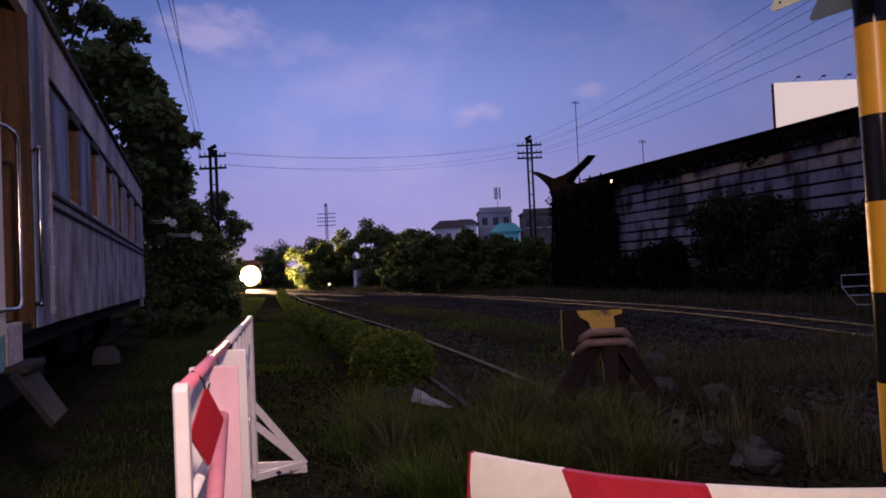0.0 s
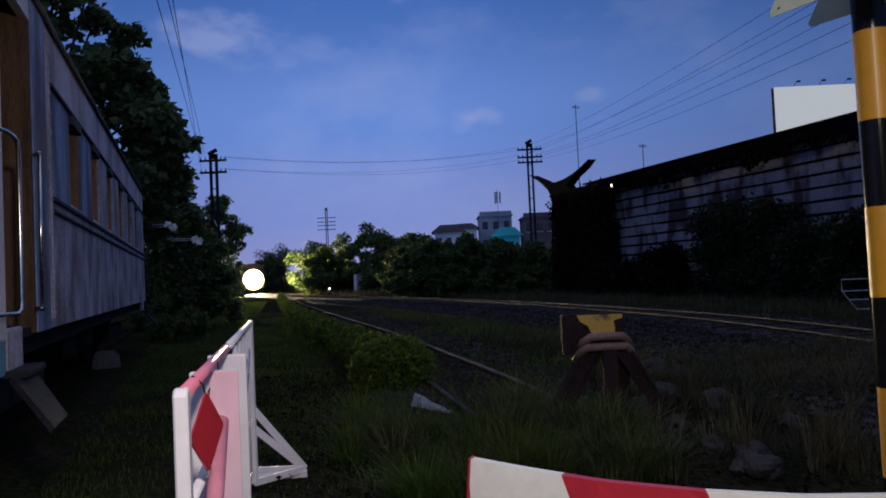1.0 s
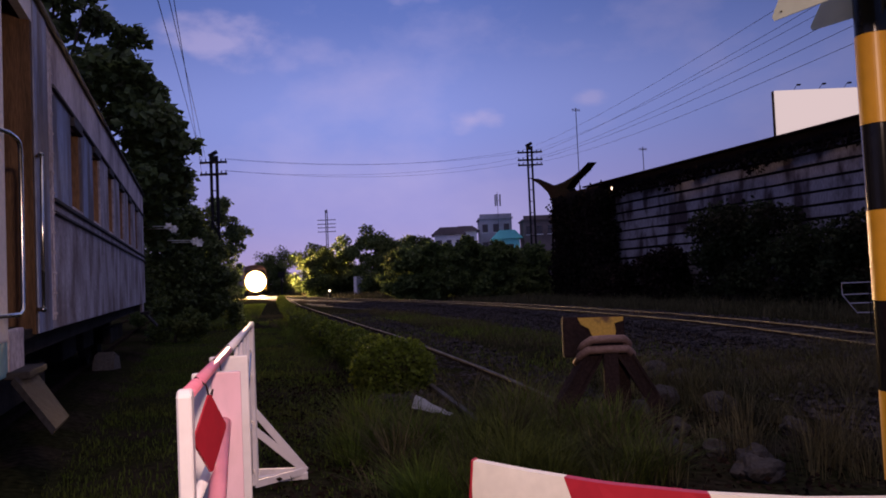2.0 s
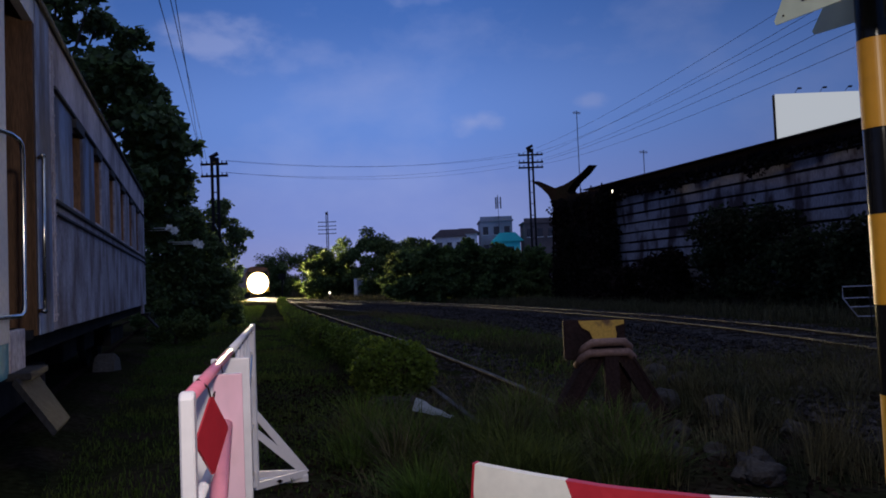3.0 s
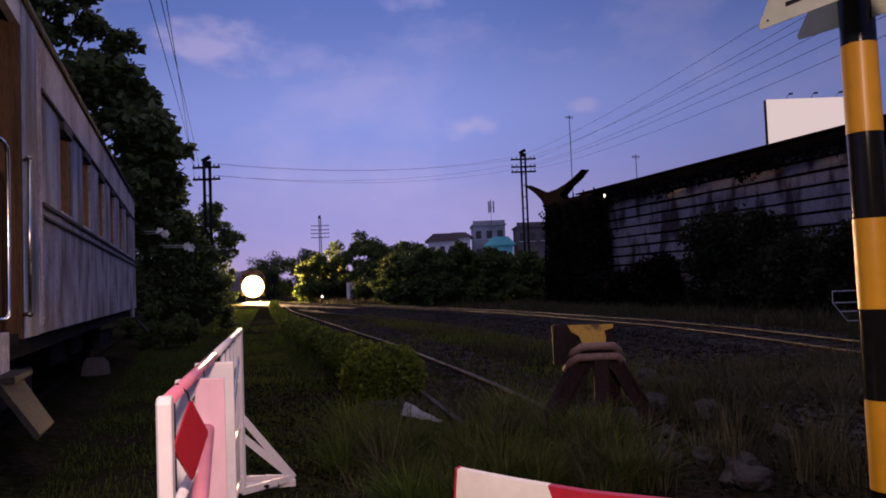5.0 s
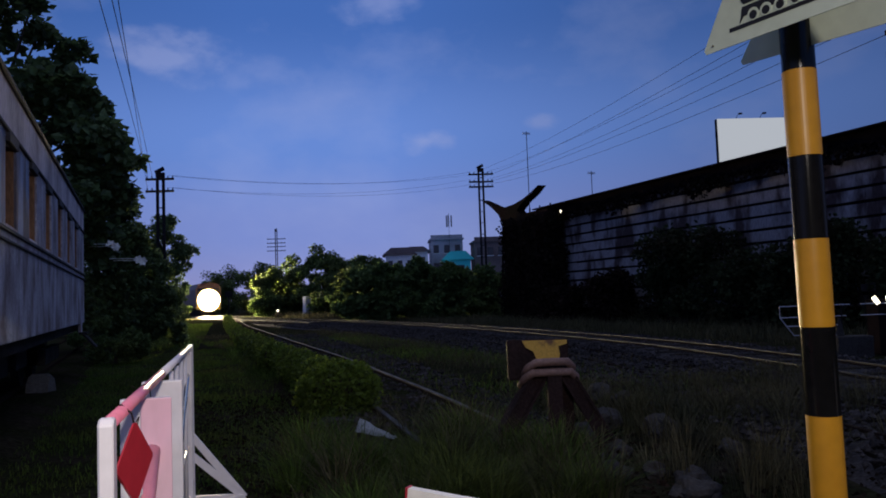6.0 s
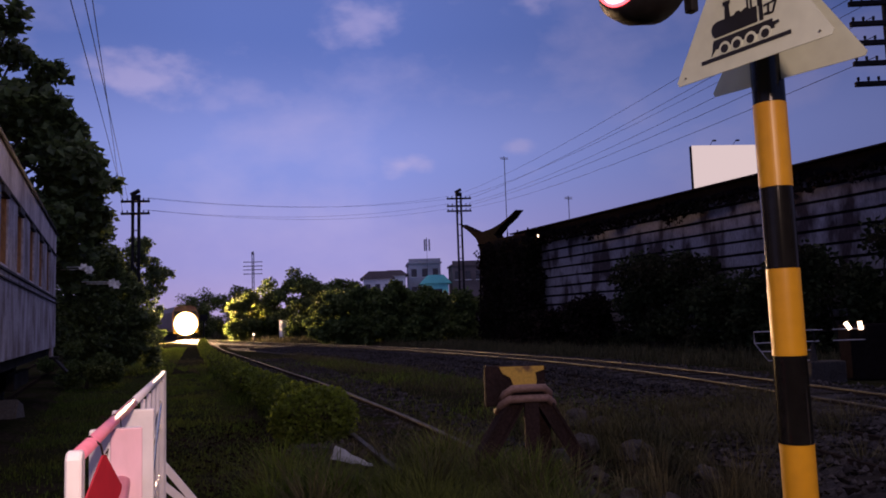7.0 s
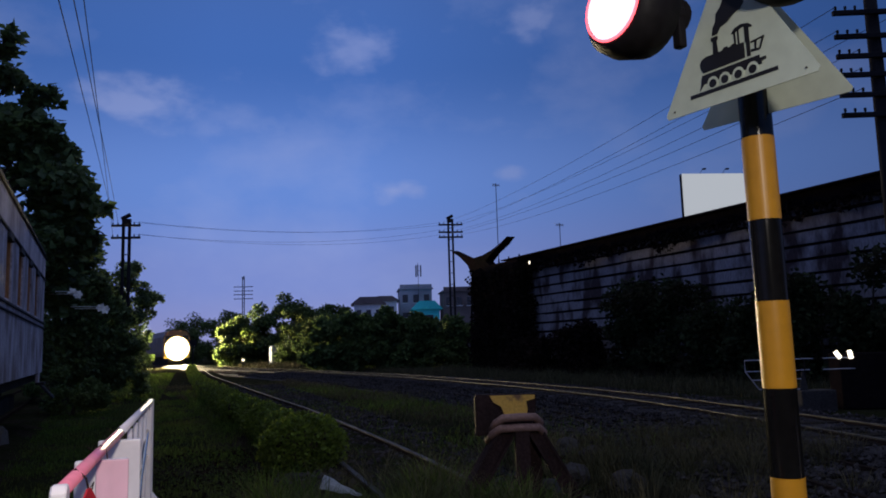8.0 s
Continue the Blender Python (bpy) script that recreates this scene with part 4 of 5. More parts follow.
    return t, X, Yc


sig, SX, SY = signal()


def flash_lamp(parent, centre, aim, lit):
    """A round lamp with a deep hood; the lens looks along aim."""
    d = Vector(aim).normalized()
    m = Matrix.Translation(centre) @ d.to_track_quat("Z", "Y").to_matrix().to_4x4()
    bm = B()
    prof = [(0.0, -0.25), (0.06, -0.245), (0.105, -0.22), (0.15, -0.18), (0.172, -0.09), (0.165, -0.03), (0.137, 0.0), (0.128, 0.004), (0.122, -0.004)]
    rings = [[bm.verts.new(m @ Vector((r * math.cos(i * math.tau / 32), r * math.sin(i * math.tau / 32), z))) for i in range(32)] for r, z in prof[1:]]
    for u, v in zip(rings, rings[1:]):
        for i in range(32):
            bm.faces.new((u[i], u[(i + 1) % 32], v[(i + 1) % 32], v[i]))
    bm.faces.new(rings[0][::-1])
    lamp = part("flashing_lamp", bm, M["lampblack"], parent, "round signal lamp in a black domed housing", smooth=True)
    bm = B()
    rings = []
    for r, z in ((0.122, 0.0), (0.115, 0.014), (0.085, 0.03), (0.045, 0.038), (0.012, 0.04)):
        rings.append([bm.verts.new(m @ Vector((r * math.cos(i * math.tau / 32), r * math.sin(i * math.tau / 32), z))) for i in range(32)])
    for u, v in zip(rings, rings[1:]):
        for i in range(32):
            bm.faces.new((u[i], u[(i + 1) % 32], v[(i + 1) % 32], v[i]))
    bm.faces.new(rings[-1])
    # On the lit lamp this ring glows, imitating the lens's red fringe.
    rim = B()
    out = [[rim.verts.new(m @ Vector((r * math.cos(i * math.tau / 32), r * math.sin(i * math.tau / 32), z))) for i in range(32)] for r, z in ((0.129, 0.005), (0.127, 0.014), (0.120, 0.010))]
    for u, v in zip(out, out[1:]):
        for i in range(32):
            rim.faces.new((u[i], u[(i + 1) % 32], v[(i + 1) % 32], v[i]))
    part("lens_rim", rim, M["redrim"] if lit else M["lampblack"], lamp, "glowing red fringe round the lens" if lit else "", smooth=True)
    part("lens", bm, M["redlens"] if lit else M["lampblack"], lamp, "glowing red lens" if lit else "dark lens", smooth=True)
    return lamp


flash_lamp(sig, (1.70 - SX, 2.07 - SY, 2.632), (-0.85, -0.12, 0.05), True)
flash_lamp(sig, (2.33 - SX, 1.84 - SY, 2.79), (0.8, 0.4, 0.0), False)


# ---------- buffer stop ----------
def buffer_stop():
    t = thing("buffer_stop", "rusty buffer stop of bent rails with flaking yellow paint", "buffer stop", pose(3.45, 6.0, 0, 0, 0, -16))

    def beam(name, p0, p1, w, h, mt, label=""):
        bm = B()
        d = Vector(p1) - Vector(p0)
        m = Matrix.Translation((Vector(p0) + Vector(p1)) / 2) @ d.to_track_quat("X", "Z").to_matrix().to_4x4()
        box(bm, (0, 0, h / 2 - 0.01), (d.length, w * 0.55, 0.025), m, bevel=0.004)
        box(bm, (0, 0, 0), (d.length, 0.03, h), m)
        box(bm, (0, 0, -h / 2 + 0.01), (d.length, w, 0.02), m, bevel=0.004)
        part(name, bm, mt, t, label)
    for k, y in enumerate((-0.02, 0.10)):
        beam("strut", (-0.08 + 0.02 * k, y + 0.05, 0.72), (-0.60, y - 0.1, -0.05), 0.12, 0.14, M["rust"])
    beam("strut", (0.14, 0.0, 0.7), (0.52, -0.05, 0.02), 0.13, 0.13, M["rust"])
    for x, y in ((0.02, -0.06), (0.16, 0.1)):
        bm = B()
        box(bm, (x, y, 0.33), (0.13, 0.05, 0.82), bevel=0.008)
        box(bm, (x, y + 0.05, 0.33), (0.03, 0.1, 0.82))
        part("upright", bm, M["rust"], t)
    bm = B()
    prism(bm, [(-0.36, 0.64), (0.18, 0.64), (0.2, 0.99), (-0.36, 1.0)], 0.09, pose(0, 0.12, 0))
    bmesh.ops.bevel(bm, geom=bm.edges[:], offset=0.012, segments=2, affect="EDGES")
    part("buffer_plank", bm, M["rust"], t)
    bm = B()
    prism(bm, [(-0.23, 0.99), (0.18, 0.985), (0.18, 0.95), (0.1, 0.93), (0.11, 0.86), (0.1, 0.80), (-0.1, 0.81), (-0.13, 0.89), (-0.2, 0.93)], 0.012, pose(0, 0.066, 0))
    part("painted_panel", bm, M["stopyellow"], t, "flaking yellow paint panel")
    for zc, wd in ((0.80, 0.20), (0.71, 0.23)):
        bm = B()
        tube(bm, [(-wd - 0.02, 0.1, zc - 0.12), (-wd, 0.0, zc - 0.05), (-wd + 0.06, -0.06, zc), (0, -0.08, zc + 0.005), (wd - 0.06, -0.06, zc), (wd, 0.0, zc - 0.05), (wd + 0.02, 0.1, zc - 0.14)], 0.036, 10)
        part("bent_rail", bm, M["bent"], t, "bent rail worn to a pinkish sheen", smooth=True)


buffer_stop()


# ---------- hedge ----------
def hedge():
    t = thing("hedge", "clipped green hedge beside the lawn path", "hedge")
    xs = lambda y: float(np.interp(y, [9, 14, 20, 26, 40, 57, 70], [2.40, 2.60, 2.90, 3.25, 4.4, 6.0, 7.5]))
    cen, rad = [], []
    y = 10.2
    while y < 66:
        cen.append((xs(y) + random.uniform(-0.06, 0.06), y, 0.25))
        rad.append((0.26 + random.uniform(-0.05, 0.05), 0.55, 0.30 + random.uniform(-0.06, 0.06)))
        y += 0.5
    cen += [(2.30, 9.15, 0.30), (2.22, 9.0, 0.27), (2.38, 9.75, 0.2)]
    rad += [(0.50, 0.45, 0.38), (0.42, 0.36, 0.34), (0.24, 0.5, 0.26)]
    bm = B()
    for c, r in zip(cen, rad):
        bmesh.ops.create_icosphere(bm, subdivisions=1, radius=0.78, matrix=Matrix.Translation(c) @ Matrix.Diagonal((*r, 1)))
    part("branch_core", bm, M["bark"], t)
    pts = blob_points(cen, rad, 42000, 0.8)
    pts = np.concatenate([pts, blob_points([c for c in cen if c[1] < 20], [r for c, r in zip(cen, rad) if c[1] < 20], 26000, 0.8)])
    pts = pts[pts[:, 2] > 0.0]
    me = leaf_mesh(pts, np.random.uniform(0.035, 0.075, len(pts)), 0.8)
    hang("foliage", me, M["leafhedge"], t)


hedge()


# ---------- trees ----------
def tree(label, base, height, blobs, count, size, leaf, lean=(0, 0), trunk=0.16, name="tree"):
    t = thing(name, label, "tree" if name == "tree" else "shrub", pose(*base))
    tops = [Vector(b[:3]) for b in blobs]
    bm = B()
    fork = Vector((lean[0] * 0.4, lean[1] * 0.4, height * 0.35))
    tube(bm, [(0, 0, -0.15), fork * 0.5 + Vector((0.05, 0, 0)), fork], trunk, 10, trunk * 0.75)
    part("trunk", bm, M["bark"], t)
    bm = B()
    for p in tops:
        mid = fork.lerp(p, 0.5) + Vector((random.uniform(-0.3, 0.3), random.uniform(-0.3, 0.3), 0.2))
        tube(bm, [fork, mid, p], trunk * 0.45, 6, trunk * 0.12)
    part("limb", bm, M["bark"], t)
    cen, rad = [], []
    for x, y, z, r in blobs:
        for k in range(7):
            d = Vector((random.gauss(0, 1), random.gauss(0, 1), random.gauss(0, 0.8))).normalized() * r * random.uniform(0.35, 0.85)
            q = r * random.uniform(0.28, 0.5)
            cen.append((x + d.x, y + d.y, z + d.z))
            rad.append((q, q, q * 0.75))
    pts = blob_points(cen, rad, count, 0.25)
    pts = pts[pts[:, 2] > 0.02]
    hang("crown", leaf_mesh(pts, np.random.uniform(size * 0.6, size * 1.2, len(pts)), 0.6), leaf, t)
    return t


def left_trees():
    bt = tree("tall dark broad-leaved tree with white blossoms behind the carriage", (-4.2, 21.5, 0), 9.5,
         [(1.0, 0, 9.6, 1.0), (0.6, 0, 8.2, 1.0), (2.6, -0.2, 8.05, 0.5), (1.85, 0, 9.4, 0.55), (2.0, 0, 8.6, 0.5), (3.1, 0, 6.9, 0.7), (2.6, 0, 7.1, 0.6), (3.8, 0, 5.55, 0.5), (1.9, 0, 7.2, 0.75), (2.2, 0, 6.0, 1.5), (0.3, 0, 6.2, 1.8), (2.4, 0, 6.8, 1.0), (3.2, 0, 6.1, 0.95), (3.65, 0, 5.2, 0.8), (3.5, 0.2, 4.4, 0.75), (3.0, 0.3, 4.7, 1.15), (1.8, 0, 4.2, 1.6), (2.9, 0.6, 3.3, 1.2), (0, 0, 3.0, 1.6), (-2.5, 1, 6.5, 2.2), (-2.5, 1, 3.5, 2.0)],
         22000, 0.29, M["leafdark"], (0.6, 0), 0.2)
    tree("dark leafy tree near a pole", (-0.9, 27.0, 0), 6.0,
         [(0.2, 0, 4.9, 1.0), (0.45, 0, 3.9, 0.95), (-0.4, 0, 4.8, 1.2), (-0.3, 0, 3.6, 1.3), (0.3, 0, 2.9, 1.2), (1.1, 0.3, 1.8, 1.1), (0.5, 0, 1.2, 1.3), (-1.2, 0, 2.2, 1.6)],
         19000, 0.17, M["leafdark"], (0.3, 0), 0.13)
    for x, y, z in ((3.63, -1.1, 2.99), (3.75, -1.1, 2.93), (4.26, -1.1, 2.61), (4.36, -1.1, 2.56)):
        b_ = B()
        for k in range(6):
            prism(b_, [(0.012, -0.02), (0.075, -0.04), (0.12, 0.0), (0.075, 0.04), (0.012, 0.02)], 0.012, pose(x, y, z, random.uniform(-35, 35), 0, 0) @ pose(0, 0, 0, 0, k * 60, 0) @ pose(0, 0, 0, 0, 0, 18))
        tube(b_, [(x, y, z), (x - 0.15, y + 0.5, z + 0.05), (x - 0.7, y + 1.3, z + 0.1)], 0.012, 5)
        part("blossom", b_, M["blossom"], bt, "white blossom on a twig")
    tree("small leafy tree beyond the pole", (1.05, 50.0, 0), 7.0,
         [(0.5, 0, 6.6, 1.0), (0.6, 0, 5.4, 1.5), (-0.9, 0, 5.6, 1.4), (-1.0, 0, 4.0, 1.7), (0.9, 0, 3.4, 1.7), (0.1, 0, 1.6, 1.9), (1.6, 0.4, 4.4, 1.1), (-2.4, 0, 4.8, 1.7), (-2.4, 0, 2.4, 1.7)],
         20000, 0.22, M["leafdark"], (0.2, 0), 0.1)
    tree("low dark shrub on the lawn edge", (-0.55, 21.9, 0), 1.2, [(0, 0, 0.45, 0.75), (0.45, 0.1, 0.4, 0.55), (-0.5, 0, 0.4, 0.6)], 6500, 0.09, M["leafmid"], (0, 0), 0.05, "shrub")
    tree("dense dark shrub beside the lawn", (0.25, 28.5, 0), 3.2, [(-0.3, 0, 0.8, 1.0), (0.3, 0.2, 1.7, 0.95), (-0.5, 0, 2.4, 0.9), (0.1, 0, 3.0, 0.8), (0.5, 0.1, 2.5, 0.8), (-0.7, 0, 3.3, 0.8), (0.7, 0.2, 0.7, 0.8), (-1.2, 0, 1.4, 1.0)], 22000, 0.15, M["leafdark"], (0, 0), 0.08, "shrub")
    for k, (x, y, h) in enumerate(((0.3, 58, 4.2), (3.2, 76, 4.4), (0.1, 60, 6.0), (-3, 46, 8.0), (1.5, 90, 6.0), (-6, 70, 9))):
        tree("dark tree along the railway at dusk", (x, y, 0), h,
             [(0, 0, h * 0.9, h * 0.18), (0.4, 0, h * 0.68, h * 0.25), (-0.5, 0.2, h * 0.5, h * 0.28), (0.3, 0, h * 0.28, h * 0.27)], 4200, 0.2, M["leafdark"], (0, 0), 0.12)


left_trees()


def right_trees():
    for x, y, h, w, n in ((13.4, 82, 4.6, 2.2, 5200), (15.5, 84, 5.9, 2.8, 6500), (19.0, 80, 7.4, 3.3, 8500), (22.6, 81, 6.9, 3.0, 7000), (25.0, 78, 4.5, 2.6, 6000), (17.6, 63, 4.4, 2.3, 5200), (18.5, 72, 6.0, 2.8, 5200), (21.5, 66, 3.7, 2.2, 5200), (21.0, 58, 3.3, 1.9, 5000), (22.5, 52, 3.0, 1.8, 5200), (21.0, 46, 3.1, 1.7, 5200), (13.7, 48.0, 3.6, 1.6, 6500), (14.9, 46.5, 3.75, 1.6, 6500), (16.4, 45.0, 3.75, 1.5, 6500), (17.8, 43.6, 3.6, 1.4, 5500), (14.2, 96, 6.5, 3.0, 4200), (11.6, 118, 6.0, 3.0, 4000), (13.5, 135, 8.0, 4.0, 3600)):
        tree("leafy green tree beside the railway at dusk", (x, y, 0), h,
             [(0, 0, h * 0.80, w * 0.62), (w * 0.5, 0, h * 0.66, w * 0.62), (-w * 0.5, 0.3, h * 0.64, w * 0.62), (0, -0.3, h * 0.45, w * 0.85), (w * 0.55, 0, h * 0.28, w * 0.7), (-w * 0.55, -0.2, h * 0.26, w * 0.7), (0, -0.4, h * 0.15, w * 0.7)], n * 2, 0.3, M["leafmid"], (0, 0), 0.12)


right_trees()


# ---------- warehouse ----------
def warehouse():
    t = thing("warehouse", "long old warehouse with stained grey sheet walls and a dark eave", "building", pose(20, 0, 0))
    Y0, Y1, H = 4.0, 35.2, 5.82
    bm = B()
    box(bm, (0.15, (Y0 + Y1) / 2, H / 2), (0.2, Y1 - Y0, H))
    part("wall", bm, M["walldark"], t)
    z = 0.6
    while z < 5.2:
        y = Y0
        while y < Y1 - 0.2:
            ln = min(random.uniform(3.2, 4.2), Y1 - y)
            bm = B()
            box(bm, (0, 0, 0), (0.03, ln - 0.006, 0.36 + random.uniform(-0.025, 0.015)), pose(0.02 + random.uniform(-0.008, 0.008), y + ln / 2, z + 0.235, random.uniform(-0.35, 0.35), 3))
            part("sheet", bm, M["corr"], t)
            y += ln
        z += 0.45
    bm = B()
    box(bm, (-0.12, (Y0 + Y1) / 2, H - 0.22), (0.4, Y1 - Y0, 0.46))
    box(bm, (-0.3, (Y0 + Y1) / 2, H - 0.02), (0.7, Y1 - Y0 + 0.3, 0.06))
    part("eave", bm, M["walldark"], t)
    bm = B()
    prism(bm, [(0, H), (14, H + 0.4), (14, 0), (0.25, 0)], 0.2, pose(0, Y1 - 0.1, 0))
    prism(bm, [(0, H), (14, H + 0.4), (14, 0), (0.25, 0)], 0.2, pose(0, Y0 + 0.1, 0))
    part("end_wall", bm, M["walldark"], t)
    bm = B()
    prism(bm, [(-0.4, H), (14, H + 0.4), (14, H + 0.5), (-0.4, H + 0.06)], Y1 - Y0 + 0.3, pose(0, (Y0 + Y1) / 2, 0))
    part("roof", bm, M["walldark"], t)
    bm = B()
    tube(bm, [(-0.35, 32.9, 5.36), (-0.35, 32.9, 5.5)], 0.05, 8)
    part("wall_lamp", bm, M["smalllight"], t, "small lit lamp under the eave")


warehouse()


def creepers():
    t = thing("creeper", "darkened brown creeper that drapes the warehouse end and eave", "creeper", pose(0, 0, 0))
    cen, rad = [], []
    for y in np.arange(33.2, 38.7, 0.45):
        for z in np.arange(0.3, 5.6, 0.6):
            cen.append((19.6 + random.uniform(-0.25, 0.15), y + random.uniform(-0.2, 0.2), z))
            rad.append((0.5, 0.45, 0.5))
    n = 14
    for k in range(n):
        s = k / (n - 1)
        cen.append((19.6, 38.5 + 2.7 * s ** 1.2, 5.95 + 1.0 * s ** 1.4))
        rad.append((0.15, 0.16 - 0.12 * s, 0.16 - 0.13 * s))
        cen.append((19.6, 38.3 - 3.6 * s, 6.05 + 0.85 * s ** 1.6))
        rad.append((0.15, 0.16 - 0.12 * s, 0.14 - 0.11 * s))
    # ragged band of dark clumps hung under the eave
    for y in np.arange(6.0, 33.5, 0.35):
        drop = 0.16 + 0.5 * max(noise.noise((0, y * 0.55, 4)), 0) + random.uniform(0, 0.1)
        cen.append((19.62, y, 5.38 - drop * 0.5))
        rad.append((0.12, 0.24, drop))
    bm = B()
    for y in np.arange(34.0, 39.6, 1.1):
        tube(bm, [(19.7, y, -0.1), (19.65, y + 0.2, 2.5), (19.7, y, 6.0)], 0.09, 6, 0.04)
    # solid dark block behind the leaves
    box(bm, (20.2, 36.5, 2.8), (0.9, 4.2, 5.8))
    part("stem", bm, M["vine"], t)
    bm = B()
    # solid dark sheet cut to the two-horned outline
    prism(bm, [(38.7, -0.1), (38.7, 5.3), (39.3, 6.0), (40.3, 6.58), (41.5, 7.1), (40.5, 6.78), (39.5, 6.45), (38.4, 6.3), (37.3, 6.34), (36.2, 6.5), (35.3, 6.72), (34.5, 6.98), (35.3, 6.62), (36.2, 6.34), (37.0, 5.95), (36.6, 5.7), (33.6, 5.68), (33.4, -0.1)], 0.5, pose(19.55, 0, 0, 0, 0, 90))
    part("solid_drape", bm, M["vine"], t)
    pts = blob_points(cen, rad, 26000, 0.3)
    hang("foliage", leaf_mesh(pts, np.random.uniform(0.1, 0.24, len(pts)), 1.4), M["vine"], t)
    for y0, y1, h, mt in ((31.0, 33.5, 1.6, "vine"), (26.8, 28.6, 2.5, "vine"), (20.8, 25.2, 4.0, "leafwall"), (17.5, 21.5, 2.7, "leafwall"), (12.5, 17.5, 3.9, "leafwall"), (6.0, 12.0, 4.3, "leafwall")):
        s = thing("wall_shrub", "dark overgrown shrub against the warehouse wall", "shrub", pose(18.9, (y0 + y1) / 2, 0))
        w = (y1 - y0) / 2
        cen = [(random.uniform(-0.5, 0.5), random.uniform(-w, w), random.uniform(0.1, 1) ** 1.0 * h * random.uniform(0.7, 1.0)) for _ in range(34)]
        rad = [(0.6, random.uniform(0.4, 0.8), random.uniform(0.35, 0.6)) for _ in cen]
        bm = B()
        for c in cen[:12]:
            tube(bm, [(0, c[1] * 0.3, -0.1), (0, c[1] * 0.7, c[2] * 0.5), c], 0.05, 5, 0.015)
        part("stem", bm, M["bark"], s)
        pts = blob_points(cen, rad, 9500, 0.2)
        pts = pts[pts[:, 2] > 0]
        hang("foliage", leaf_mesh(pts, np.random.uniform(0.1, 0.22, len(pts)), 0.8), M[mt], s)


creepers()


# ---------- billboard, houses, poles ----------
def billboard():
    t = thing("billboard", "blank white roadside hoarding above the warehouse roof", "billboard", pose(51.0, 56.3, 0, 0, 0, -18))
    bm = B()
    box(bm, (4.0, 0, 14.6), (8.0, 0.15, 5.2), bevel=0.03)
    part("panel", bm, M["glowface"], t, "blank white face brightened by even emission")
    bm = B()
    box(bm, (-0.02, 0.3, 14.6), (0.06, 0.4, 5.2))
    box(bm, (4, 0.6, 14.6), (7.8, 0.4, 4.9))
    for x in (1.0, 7.0):
        box(bm, (x, 0.6, 6.0), (0.5, 0.5, 12.5))
    part("frame_work", bm, M["polemat"], t)
    for x in (1.9, 4.2, 6.5):
        bm = B()
        tube(bm, [(x, 0.2, 17.2), (x, -0.3, 17.5), (x, -0.7, 17.5)], 0.025, 6)
        box(bm, (x, -0.8, 17.48), (0.32, 0.25, 0.14), bevel=0.03)
        part("flood_lamp", bm, M["polemat"], t)


billboard()


def house(x, y, w, d, h, wall, roof, label, rise=0.0, rows=1, cols=3, base=0.0, yaw=-18):
    t = thing("house", label, "building", pose(x, y, 0, 0, 0, yaw))
    bm = B()
    box(bm, (0, 0, h / 2), (w, d, h))
    part("wall", bm, M[wall], t)
    bm = B()
    if rise > 0:
        prism(bm, [(-w / 2 - 0.5, h), (w / 2 + 0.5, h), (w / 2 - w * 0.2, h + rise), (-w / 2 + w * 0.2, h + rise)], d + 1.0, Matrix())
    else:
        box(bm, (0, 0, h + 0.12), (w + 0.4, d + 0.4, 0.24))
        box(bm, (0, -d / 2, h + 0.5), (w, 0.15, 0.6))
    part("roof", bm, M[roof], t)
    for r in range(rows):
        for k in range(cols):
            bm = B()
            xx = -w / 2 + w * (k + 0.5) / cols
            zz = h - 1.5 - r * 2.9
            box(bm, (xx, -d / 2 - 0.02, zz), (w / cols * 0.5, 0.06, 1.3))
            wd = part("window", bm, M["windowdark"], t)
            bm = B()
            box(bm, (xx, -d / 2 - 0.08, zz - 0.72), (w / cols * 0.6, 0.16, 0.1))
            part("sill", bm, M["housewhite"], wd)
    return t


